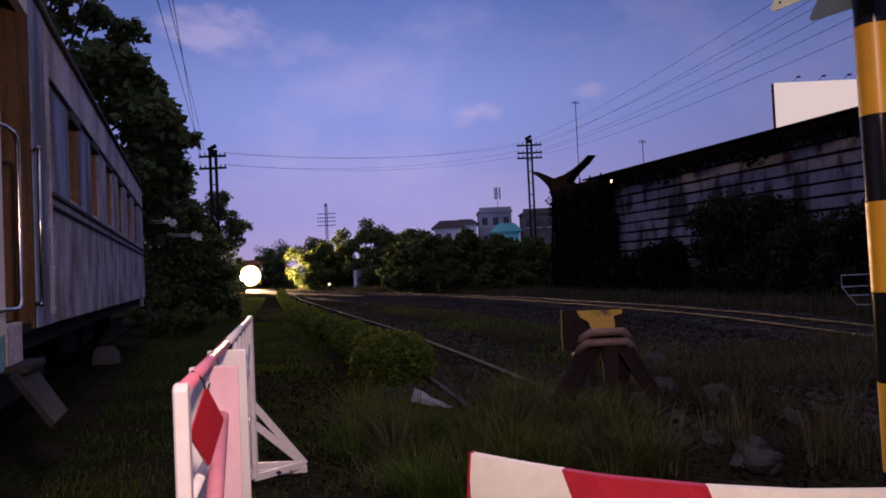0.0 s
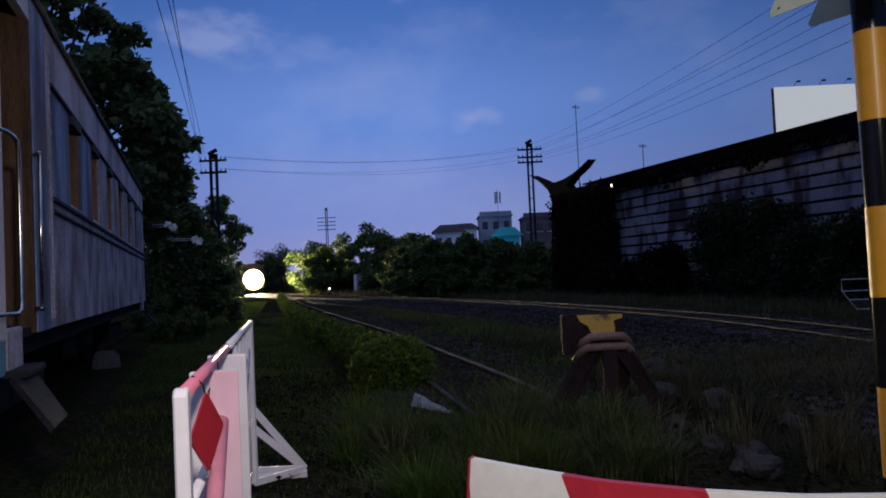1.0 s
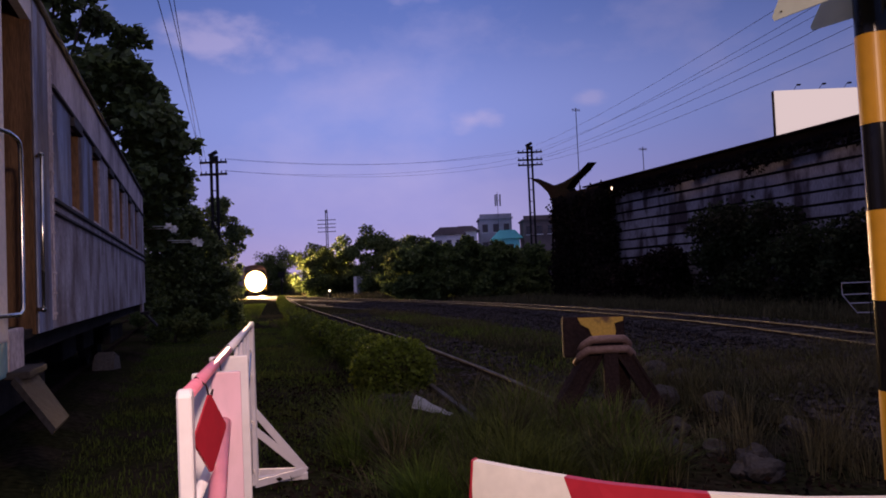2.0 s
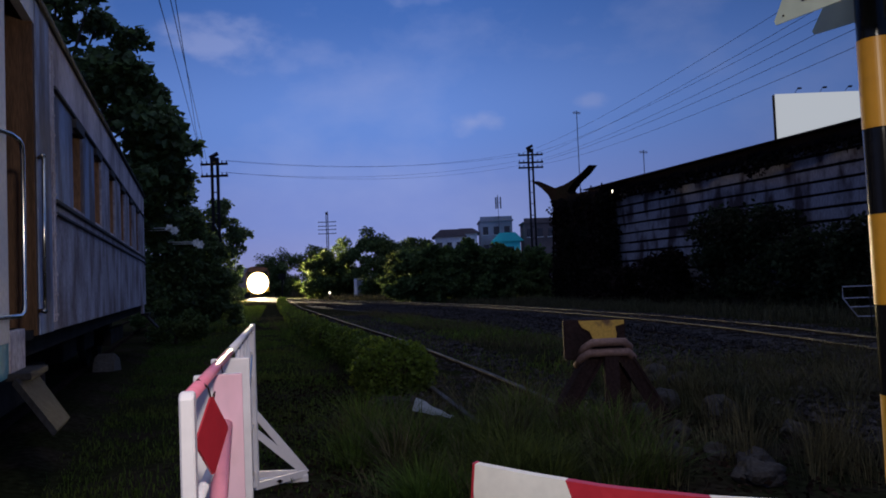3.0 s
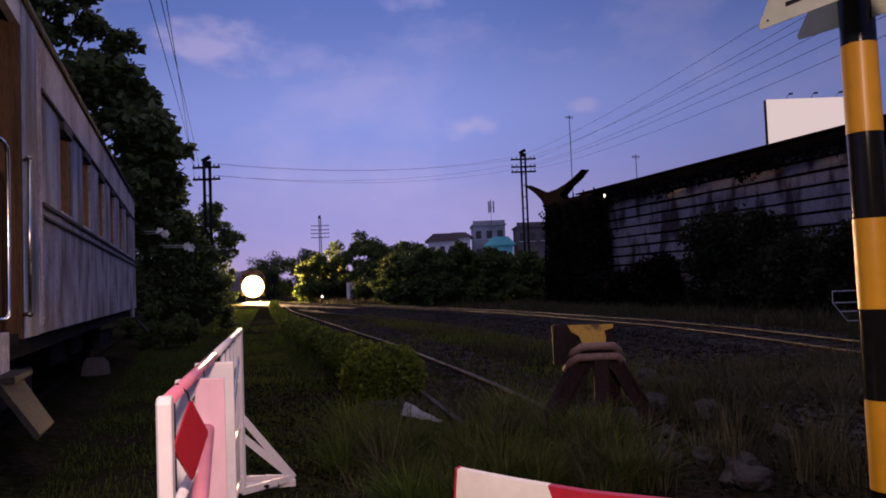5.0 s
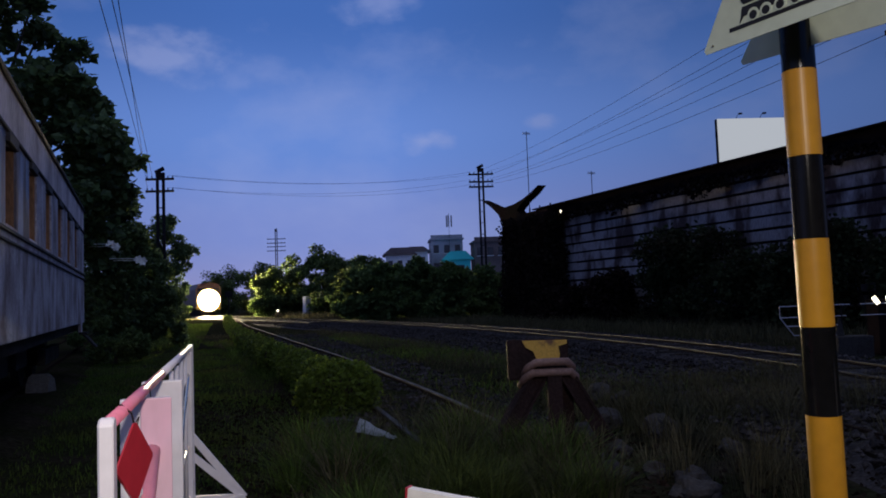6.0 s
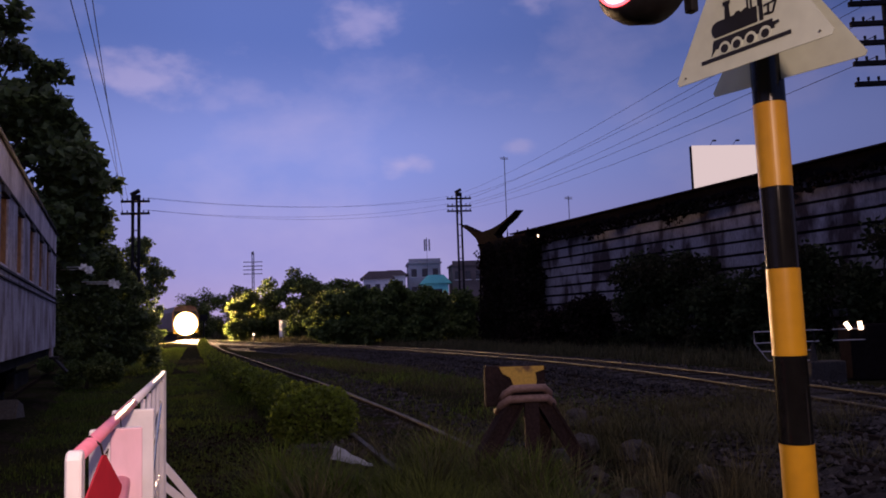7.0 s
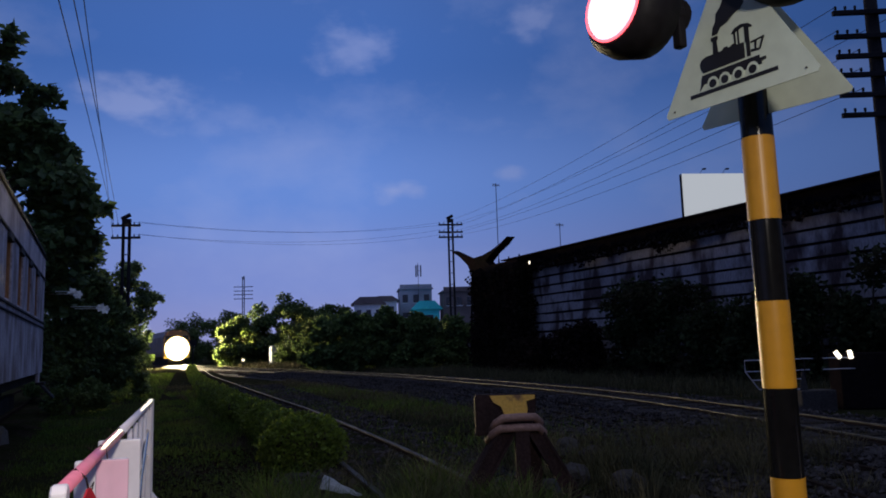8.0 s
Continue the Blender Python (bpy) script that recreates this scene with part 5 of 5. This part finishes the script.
def town():
    house(38.2, 113.5, 4.4, 6, 8.0, "housewhite", "houseroof", "dull white house with a brown hipped roof far off", 1.1, 2, 3)
    house(41.8, 116.0, 3.6, 6, 8.6, "housewhite", "houseroof", "pale house with a brown hipped roof among the trees", 0.8, 2, 2)
    house(47.8, 118.0, 5.2, 7, 10.6, "housegrey", "housegrey", "grey flat-roofed block behind the trees", 0, 2, 3)
    house(46.6, 110.5, 3.9, 5, 7.0, "tealroof", "tealroof", "low shed clad with turquoise sheet", 1.3, 1, 1)
    house(41.4, 108.0, 4.6, 4, 5.2, "housewhite", "housewhite", "low white shed with a pale awning roof", 0.5, 1, 2)
    house(52.8, 112.0, 5.0, 6, 9.8, "houseroof", "houseroof", "brown flat-roofed house beyond the warehouse", 0, 1, 3)
    house(33.5, 118.0, 5.5, 6, 6.1, "housegrey", "housegrey", "low grey house behind the trees", 0.6, 1, 3)
    house(57.0, 120.0, 5.0, 6, 8.5, "housegrey", "housegrey", "grey flat-roofed house beyond the warehouse", 0, 1, 3)
    for x, y, z0, z1 in ((47.1, 114.4, 10.6, 14.9), (28.9, 53.2, 6.2, 14.3), (33.8, 51.7, 6.3, 11.0)):
        t = thing("antenna_mast", "thin rooftop antenna mast", "antenna", pose(x, y, 0))
        bm = B()
        tube(bm, [(0, 0, 0.0), (0, 0, z1)], 0.03, 6)
        part("mast", bm, M["polemat"], t)
        bm = B()
        if z1 > 14.5:
            for a in range(3):
                box(bm, (0.45 * math.cos(a * 2.1), 0.45 * math.sin(a * 2.1), z1 - 1.3), (0.2, 0.2, 1.9), bevel=0.03)
                tube(bm, [(0, 0, z1 - 1.3), (0.45 * math.cos(a * 2.1), 0.45 * math.sin(a * 2.1), z1 - 1.3)], 0.04, 5)
        else:
            for k in range(4):
                tube(bm, [(-0.35, 0, z1 - 0.1 - 0.05 * k), (0.35, 0, z1 - 0.1 - 0.05 * k)], 0.015, 5)
        part("aerial", bm, M["housegrey"], t)


town()

ARMS = {}


def rail_pole(x, y, top, span, yaw, name, arms):
    """A telegraph pole of two old rails with short cross-arms and insulators."""
    t = thing("telegraph_pole", "dark telegraph pole of twin steel rails with short arms", "telegraph pole", pose(x, y, 0, 0, 0, yaw), "telegraph poles along the line")
    for dx in (-0.17, 0.17):
        bm = B()
        box(bm, (dx, 0, top / 2), (0.15, 0.15, top), bevel=0.01)
        part("leg", bm, M["polemat"], t)
    for k in range(int(top / 0.9)):
        bm = B()
        box(bm, (0, 0, 0.8 + k * 0.9), (0.4, 0.06, 0.05))
        part("rung", bm, M["polemat"], t)
    ARMS[name] = []
    for z in arms:
        bm = B()
        box(bm, (0, -0.11, z), (span, 0.1, 0.13), bevel=0.01)
        a = part("cross_arm", bm, M["polemat"], t)
        for dx in (-0.45, -0.28, 0.28, 0.45):
            bm = B()
            tube(bm, [(dx * span, -0.09, z), (dx * span, -0.09, z + 0.12), (dx * span, -0.09, z + 0.2)], 0.045, 6, 0.03)
            part("insulator", bm, M["polemat"], a)
            ARMS[name].append(t.matrix_world @ Vector((dx * span, -0.09, z + 0.2)))
    bm = B()
    box(bm, (0, 0, top + 0.1), (0.5, 0.2, 0.3), bevel=0.03)
    tube(bm, [(-0.28, 0, top + 0.25), (0.2, 0, top + 0.5)], 0.12, 8)
    part("pole_cap", bm, M["polemat"], t)


rail_pole(25.35, 54.5, 11.2, 1.95, -18, "right", (10.95, 10.35, 9.95))
rail_pole(1.3, 46.6, 8.9, 1.6, -18, "left", (8.75, 8.05))
rail_pole(25.0, 149.0, 15.2, 3.6, -18, "far", (13.7, 12.9, 12.2, 11.4))


def tall_pole():
    t = thing("telegraph_pole", "tall black wooden telegraph pole with six cross-arms", "telegraph pole", pose(13.15, 9.1, 0, 0, 0, -26), "telegraph poles along the line")
    bm = B()
    tube(bm, [(0, 0, -0.2), (0, 0, 8.6)], 0.15, 14, 0.11)
    part("shaft", bm, M["polemat"], t, smooth=True)
    ARMS["near"] = []
    for z in (7.36, 6.90, 6.52, 6.16, 5.78, 5.40):
        bm = B()
        box(bm, (0, -0.16, z), (1.6, 0.08, 0.09), bevel=0.01)
        a = part("cross_arm", bm, M["polemat"], t)
        for dx in (-0.74, -0.56, -0.38, 0.38, 0.56, 0.74):
            bm = B()
            tube(bm, [(dx, -0.16, z), (dx, -0.16, z + 0.12)], 0.014, 6)
            tube(bm, [(dx, -0.16, z + 0.07), (dx, -0.16, z + 0.13)], 0.024, 6)
            part("insulator", bm, M["polemat"], a)
            ARMS["near"].append(t.matrix_world @ Vector((dx, -0.16, z + 0.12)))


tall_pole()


def wires():
    def span(a, b, sag, r):
        a, b = Vector(a), Vector(b)
        t_ = tagged(new("overhead_wire"), "thin dark overhead wire between telegraph poles", "wire", "overhead wires")
        bm = B()
        tube(bm, [a.lerp(b, k / 14) - Vector((0, 0, sag * 4 * (k / 14) * (1 - k / 14))) for k in range(15)], r, 5)
        part("strand", bm, M["polemat"], t_)
    R_, N_, L_ = ARMS["right"], ARMS["near"], ARMS["left"]
    for i, j in ((1, 0), (2, 5), (5, 6), (6, 14), (9, 20), (10, 26)):
        span(R_[i], N_[j], 0.45, 0.0065)
    for i, j in ((0, 2), (3, 3), (4, 6), (8, 7)):
        span(R_[i], L_[j], 0.7, 0.007)
    for i in (0, 1, 4):
        span(L_[i], (-1.25 + 0.1 * i, -8.0, 4.6 + 0.3 * i), -0.35, 0.009)


wires()


# ---------- small lineside things ----------
def lineside():
    # speed board on a post
    t = thing("lineside_board", "small dark square board on a thin post by the track", "sign", pose(6.55, 61.2, 0))
    bm = B()
    tube(bm, [(0, 0, -0.1), (0, 0, 2.0)], 0.05, 8)
    part("post", bm, M["polemat"], t)
    bm = B()
    box(bm, (0, 0, 2.2), (0.55, 0.05, 0.45), bevel=0.02)
    part("board", bm, M["polemat"], t)
    t = thing("relay_cabinet", "pale lineside relay cabinet beside the track", "cabinet", pose(15.35, 74.0, 0, 0, 0, 20))
    bm = B()
    box(bm, (0, 0, 0.95), (0.75, 0.6, 1.9), bevel=0.03)
    part("body", bm, M["housegrey"], t)
    bm = B()
    box(bm, (-0.39, 0, 0.95), (0.03, 0.5, 1.7), bevel=0.01)
    part("door", bm, M["fwhite"], t)
    t = thing("ground_signal", "low lit dwarf signal lamp by the rails", "signal lamp", pose(12.6, 74.9, 0))
    bm = B()
    box(bm, (0, 0, 0.4), (0.22, 0.2, 0.9), bevel=0.02)
    part("body", bm, M["polemat"], t)
    bm = B()
    tube(bm, [(-0.02, -0.11, 0.62), (-0.02, -0.13, 0.62)], 0.1, 14)
    part("lens", bm, M["smalllight"], t)
    t = thing("marker_post", "short white marker post in the lawn", "post", pose(0.44, 39.1, 0))
    bm = B()
    box(bm, (0, 0, 0.35), (0.22, 0.12, 0.9), bevel=0.03)
    part("stake", bm, M["fwhite"], t)
    # tube railing and dark cabinet with two lit lamps across the line
    t = thing("tube_railing", "thin white tube railing with a chamfered corner", "railing", pose(11.74, 11.5, 0, 0, 0, -22))
    for pts in ([(0, 0, 0.75), (0, 0, 0.97), (1.38, 0, 0.97)], [(0, 0, 0.75), (1.3, 0, 0.75)], [(0.12, 0, 0.58), (1.2, 0, 0.58)], [(0, 0, 0.75), (0.25, 0, 0.40), (1.2, 0, 0.38)]):
        bm = B()
        tube(bm, pts, 0.011, 8)
        part("tube", bm, M["housegrey"], t)
    for pts in ([(1.58, 0, 0.97), (4.2, 0, 0.97)], [(1.58, 0, 0.75), (4.2, 0, 0.75)]):
        bm = B()
        tube(bm, pts, 0.011, 8)
        part("tube", bm, M["housegrey"], t)
    for x in (0.5, 1.2, 2.6, 4.0):
        bm = B()
        tube(bm, [(x, 0, -0.1), (x, 0, 0.97)], 0.016, 8)
        part("post", bm, M["polemat"], t)
    t = thing("equipment_box", "low grey equipment box beside the railing", "box", pose(13.0, 11.0, 0, 0, 0, -22))
    bm = B()
    box(bm, (0, 0, 0.15), (0.7, 0.4, 0.42), bevel=0.03)
    part("body", bm, M["stone"], t)
    bm = B()
    tube(bm, [(-0.2, 0, 0.35), (-0.2, 0, 0.72)], 0.09, 12, 0.02)
    part("cone", bm, M["stone"], t)
    t = thing("crossing_cabinet", "dark steel crossing cabinet with two small lit lamps", "cabinet", pose(13.9, 10.6, 0, 0, 0, -30))
    bm = B()
    box(bm, (0.2, 0.3, 0.5), (1.2, 0.6, 1.1), bevel=0.03)
    part("body", bm, M["walldark"], t)
    for x, a in ((-0.44, -32), (-0.20, -10)):
        bm = B()
        box(bm, (0, 0, 0), (0.09, 0.03, 0.17), pose(x, -0.03, 1.03, 0, a, 0), bevel=0.015)
        part("lamp_strip", bm, M["smalllight"], t, "small glowing white lamp")


lineside()


def litter():
    t = thing("plastic_sheet", "crumpled white and blue plastic sheet on the grass", "litter", pose(2.10, 6.9, 0.12, 0, 8, -48))
    bm = B()
    n, k = 12, 7
    vs = [[bm.verts.new((0.40 * (i / n - 0.5), 0.15 * (j / k - 0.5) * (1 - 0.5 * i / n), 0.11 * (1 - i / n) * math.sin(math.pi * j / k) + 0.02 * noise.noise((i * 0.4, j * 0.6, 2)) + 0.04)) for j in range(k + 1)] for i in range(n + 1)]
    for i in range(n):
        for j in range(k):
            bm.faces.new((vs[i][j], vs[i + 1][j], vs[i + 1][j + 1], vs[i][j + 1]))
    bmesh.ops.solidify(bm, geom=bm.faces[:], thickness=0.008)
    part("sheet", bm, M["plastic"], t)

    def rock(x, y, s, mt, label, name="stone", flat=0.7):
        b_ = B()
        bmesh.ops.create_icosphere(b_, subdivisions=3, radius=s)
        sd = random.random() * 50
        for v in b_.verts:
            v.co *= 1 + 0.5 * noise.noise(v.co / s * 1.3 + Vector((sd, 0, 0))) + 0.08 * noise.noise(v.co / s * 4 + Vector((sd, 0, 0)))
            v.co.z *= flat
        ob = tagged(part(name, b_, mt), label, name, "stones in the grass")
        ob.matrix_world = pose(x, y, s * flat * 0.45 - 0.03, 0, 0, random.uniform(0, 360))
    rock(1.43, 4.83, 0.075, M["plastic"], "pale crumpled plastic bag in the grass", "plastic_bag", 0.9)
    for x, y, s in ((3.62, 5.55, 0.09), (3.95, 5.75, 0.12), (3.5, 5.2, 0.1), (4.2, 6.6, 0.14), (4.6, 7.0, 0.2), (2.1, 8.6, 0.12), (2.25, 8.4, 0.1), (4.9, 6.4, 0.18), (5.4, 7.1, 0.16), (3.8, 4.58, 0.13), (3.55, 4.25, 0.15), (3.4, 5.0, 0.13), (3.75, 4.95, 0.1), (5.78, 8.8, 0.2), (5.68, 8.1, 0.17), (4.77, 5.27, 0.12)):
        rock(x, y, s, M["stone"], "pale rough stone lying in the grass")


litter()


# ---------- grass ----------
def grass_field(name, n, xr, yr, hr, w, mt, label, keep=None, bend=(0.2, 0.9), root=-0.06):
    p = np.stack([np.random.uniform(*xr, n), np.random.uniform(*yr, n), np.full(n, root)], 1)
    if keep is not None:
        p = p[keep(p[:, 0], p[:, 1])]
    n = len(p)
    me = strips(p, np.random.uniform(*hr, n) * (0.6 + 0.8 * np.random.rand(n) ** 2), np.full(n, w), np.random.uniform(*bend, n))
    tagged(hang(name, me, M[mt]), label, "grass", kind="stuff")


def tufts(name, centres, per, hr, w, mt, label, spread=0.16, bend=(0.3, 1.1)):
    c = np.repeat(np.array(centres), per, 0)
    d = np.random.normal(size=c.shape)
    p = np.concatenate([c + d * spread * 0.55, np.full((len(c), 1), -0.06)], 1)
    n = len(p)
    tall = np.repeat(np.random.uniform(0.55, 1.25, len(centres)), per)
    d /= np.linalg.norm(d, axis=1)[:, None]
    me = strips(p, np.random.uniform(*hr, n) * tall, np.full(n, w), np.random.uniform(*bend, n), d)
    tagged(hang(name, me, M[mt]), label, "grass", kind="stuff")


def clear_of_spur(x, y):
    return ~((x > 2.2) & (x < 4.6) & (y > 8.5))


grass_field("lawn_grass", 110000, (-1.2, 2.6), (3.0, 26), (0.03, 0.09), 0.005, "grass", "short lawn grass between the carriage and the hedge", lambda x, y: np.random.rand(len(x)) < 0.55 + 0.45 * np.sin(x * 2.1 + 3 * np.sin(y * 0.9)) * np.sin(y * 1.3))
grass_field("path_grass", 22000, (-1, 5.5), (26, 62), (0.06, 0.16), 0.012, "grass", "short lawn grass along the hedge", lambda x, y: x < 1.2 + (y - 20) * 0.1)
rng = np.random.default_rng(4)


def spots(n, xr, yr):
    p = np.stack([rng.uniform(*xr, n), rng.uniform(*yr, n)], 1)
    # bare ground round the plastic sheet
    p = p[np.hypot((p[:, 0] - 2.0) / 0.4, (p[:, 1] - 6.6) / 0.6) > 1]
    return p.tolist()


tufts("tall_grass", spots(70, (1.05, 3.2), (4.3, 7.4)) + spots(26, (1.2, 2.4), (4.6, 6.4)), 150, (0.25, 0.52), 0.0045, "grass", "tall lush arching grass in front of the buffer stop", 0.12, (0.5, 1.5))
tufts("pale_grass", spots(60, (1.05, 3.2), (4.3, 7.4)), 60, (0.3, 0.62), 0.0035, "drygrass", "pale dry stalks among the lush grass", 0.12, (0.4, 1.3))
tufts("rough_grass", spots(70, (4.8, 9.3), (6.4, 9.4)) + spots(9, (3.6, 6.5), (4.6, 6.2)) + spots(26, (5.0, 6.8), (6.3, 7.3)), 110, (0.16, 0.42), 0.0045, "drygrass", "rough unmown grass beside the dead-end track", 0.17, (0.3, 1.2))
tufts("straw_grass", spots(60, (4.3, 8.5), (5.6, 9.2)) + spots(14, (3.7, 4.8), (4.0, 4.9)), 44, (0.25, 0.55), 0.0035, "drygrass", "dry straw-coloured grass stalks", 0.17, (0.2, 0.9))
lit_ = np.stack([rng.uniform(0.5, 9, 16000), rng.uniform(3.5, 12, 16000), rng.uniform(-0.05, 0.03, 16000)], 1)
tagged(hang("leaf_litter", leaf_mesh(lit_, rng.uniform(0.02, 0.06, 16000), 0.15), M["vine"]), "dead leaves scattered over the soil", "leaf litter", kind="stuff")
def off_rail(x, y):
    r = np.interp(y, [6, 8.3, 13.5, 22, 45], [3.3, 3.6, 4.08, 4.6, 5.9])
    return (x < r - 0.5) | (x > r + 0.1)


def patchy(x, y):
    return off_rail(x, y) & (np.random.rand(len(x)) < np.clip(0.35 + 0.9 * np.sin(x * 1.3 + y * 0.35) * np.sin(y * 0.42 - x * 0.6), 0.04, 1))


grass_field("track_weeds", 52000, (2.4, 8.9), (7.4, 36), (0.06, 0.22), 0.006, "drygrass", "brownish weeds between the tracks", patchy, (0.4, 1.4), 0.0)
grass_field("green_weeds", 26000, (2.2, 8.0), (7.2, 30), (0.06, 0.2), 0.006, "grass", "green weeds between the tracks", lambda x, y: off_rail(x, y) & ~patchy(x + 1.7, y), (0.4, 1.4), 0.0)


def stones_stuff():
    """Loose ballast over the beds: small irregular eight-sided stones in one mesh."""
    n = 26000
    y = np.random.uniform(4, 46, n)
    lane = np.random.rand(n)
    x = np.where(lane < 0.45, np.array([smooth_main(v) for v in y]) + np.random.uniform(-1.1, 2.0, n), np.where(lane < 0.8, np.array([smooth_main(v) - 2.1 for v in y]) + np.random.uniform(-1.1, 1.2, n), np.array([spur_x(v) for v in y]) + np.random.uniform(-0.7, 1.9, n)))
    y = np.where(lane >= 0.8, 6.4 + (y - 4) * 0.6, y)
    z = np.where(lane < 0.45, 0.13, np.where(lane < 0.8, 0.08, 0.06)) + np.random.uniform(-0.02, 0.02, n)
    c = np.stack([x, y, z], 1)
    s_ = np.random.uniform(0.02, 0.05, n)[:, None, None]
    o = np.array([(1, 0, 0), (-1, 0, 0), (0, 1, 0), (0, -1, 0), (0, 0, 0.8), (0, 0, -0.8)], float)
    v = c[:, None, :] + (o[None] + np.random.uniform(-0.35, 0.35, (n, 6, 3))) * s_
    f_ = np.array([(0, 2, 4), (2, 1, 4), (1, 3, 4), (3, 0, 4), (2, 0, 5), (1, 2, 5), (3, 1, 5), (0, 3, 5)])
    me = bpy.data.meshes.new("ballast_stones")
    me.from_pydata(v.reshape(-1, 3).tolist(), [], (np.arange(n)[:, None, None] * 6 + f_[None]).reshape(-1, 3).tolist())
    tagged(hang("ballast_stones", me, M["ballast"]), "loose dark ballast stones over the track beds", "gravel", kind="stuff")


stones_stuff()
grass_field("verge_grass", 26000, (14.6, 19.4), (8, 60), (0.2, 0.5), 0.009, "drygrass", "dry grass verge along the warehouse wall")
grass_field("far_verge_grass", 9000, (12.5, 19.5), (60, 110), (0.25, 0.6), 0.03, "drygrass", "dry grass along the far side of the railway")


# ---------- train ----------
def train():
    t = thing("locomotive", "dark diesel locomotive with a blazing headlight coming along the line", "locomotive")
    prof = [(-1.35, 0.9), (1.35, 0.9), (1.4, 1.3), (1.4, 3.0), (1.1, 3.55), (0.5, 3.75), (-0.5, 3.75), (-1.1, 3.55), (-1.4, 3.0), (-1.4, 1.3)]
    bm = B()
    prism(bm, prof, 14.0, pose(0, 7.1, 0))
    part("body", bm, M["loco"], t)
    bm = B()
    prism(bm, [(-1.3, 0.7), (1.3, 0.7), (1.3, 1.35), (-1.3, 1.35)], 0.12, pose(0, 0.03, 0))
    part("buffer_beam", bm, M["locoband"], t)
    for x in (-0.7, 0.7):
        bm = B()
        box(bm, (x, 0.07, 2.75), (1.0, 0.06, 0.75), bevel=0.03)
        part("windscreen", bm, M["windowdark"], t)
    bm = B()
    box(bm, (0, 7, 0.35), (1.6, 12.5, 0.7))
    part("bogie", bm, M["underdark"], t)
    bm = B()
    tube(bm, [(0, 0.04, 1.75), (0, -0.08, 1.75)], 1.2, 40)
    part("headlight_housing", bm, M["lampblack"], t)
    # Weak emissive ring imitates the soft edge of the headlight's glare.
    bm = B()
    tube(bm, [(0, -0.081, 1.75), (0, -0.1, 1.75)], 1.33, 40)
    part("glare_ring", bm, M["headglare"], t, "warm glowing ring that imitates the headlight's glare")
    # Disc much wider than the lamp, to take in its white glare.
    bm = B()
    tube(bm, [(0, -0.085, 1.75), (0, -0.12, 1.75)], 1.12, 40)
    part("headlight", bm, M["head"], t, "blazing warm headlight widened to the size of its glare")
    for x in (-1.0, 1.0):
        bm = B()
        tube(bm, [(x, 0.0, 1.75), (x, -0.06, 1.75)], 0.13, 16)
        part("marker_lamp", bm, M["headrim"], t, "small lit marker lamp")
    c = thing("coach", "dark passenger coach drawn behind the locomotive", "carriage")
    bm = B()
    prism(bm, prof, 18.0, pose(0, 9.0, 0))
    part("body", bm, M["loco"], c)
    for k in range(9):
        for x in (-1.41, 1.41):
            bm = B()
            box(bm, (x, 1.6 + 1.85 * k, 2.4), (0.03, 1.0, 0.8), bevel=0.01)
            part("window", bm, M["windowdark"], c)
    bm = B()
    box(bm, (0, 9, 0.35), (1.6, 15, 0.7))
    part("bogie", bm, M["underdark"], c)
    return t, c


loco, coach = train()


def on_track(y):
    dx = smooth_main(y + 4) - smooth_main(y - 4)
    return pose(smooth_main(y) + 0.5, y, 0.2, 0, 0, -math.degrees(math.atan2(dx, 8.0)))


sleepers()


def motions():
    rows = [(k * 0.5, float(np.interp(k * 0.5, [0, 1.5, 3.5, 5.5, 8], [100.0, 96.5, 93.5, 91.5, 87.5]))) for k in range(17)]
    walk(loco, [(t, on_track(y)) for t, y in rows])
    walk(coach, [(t, on_track(y + 14.8)) for t, y in rows])


motions()
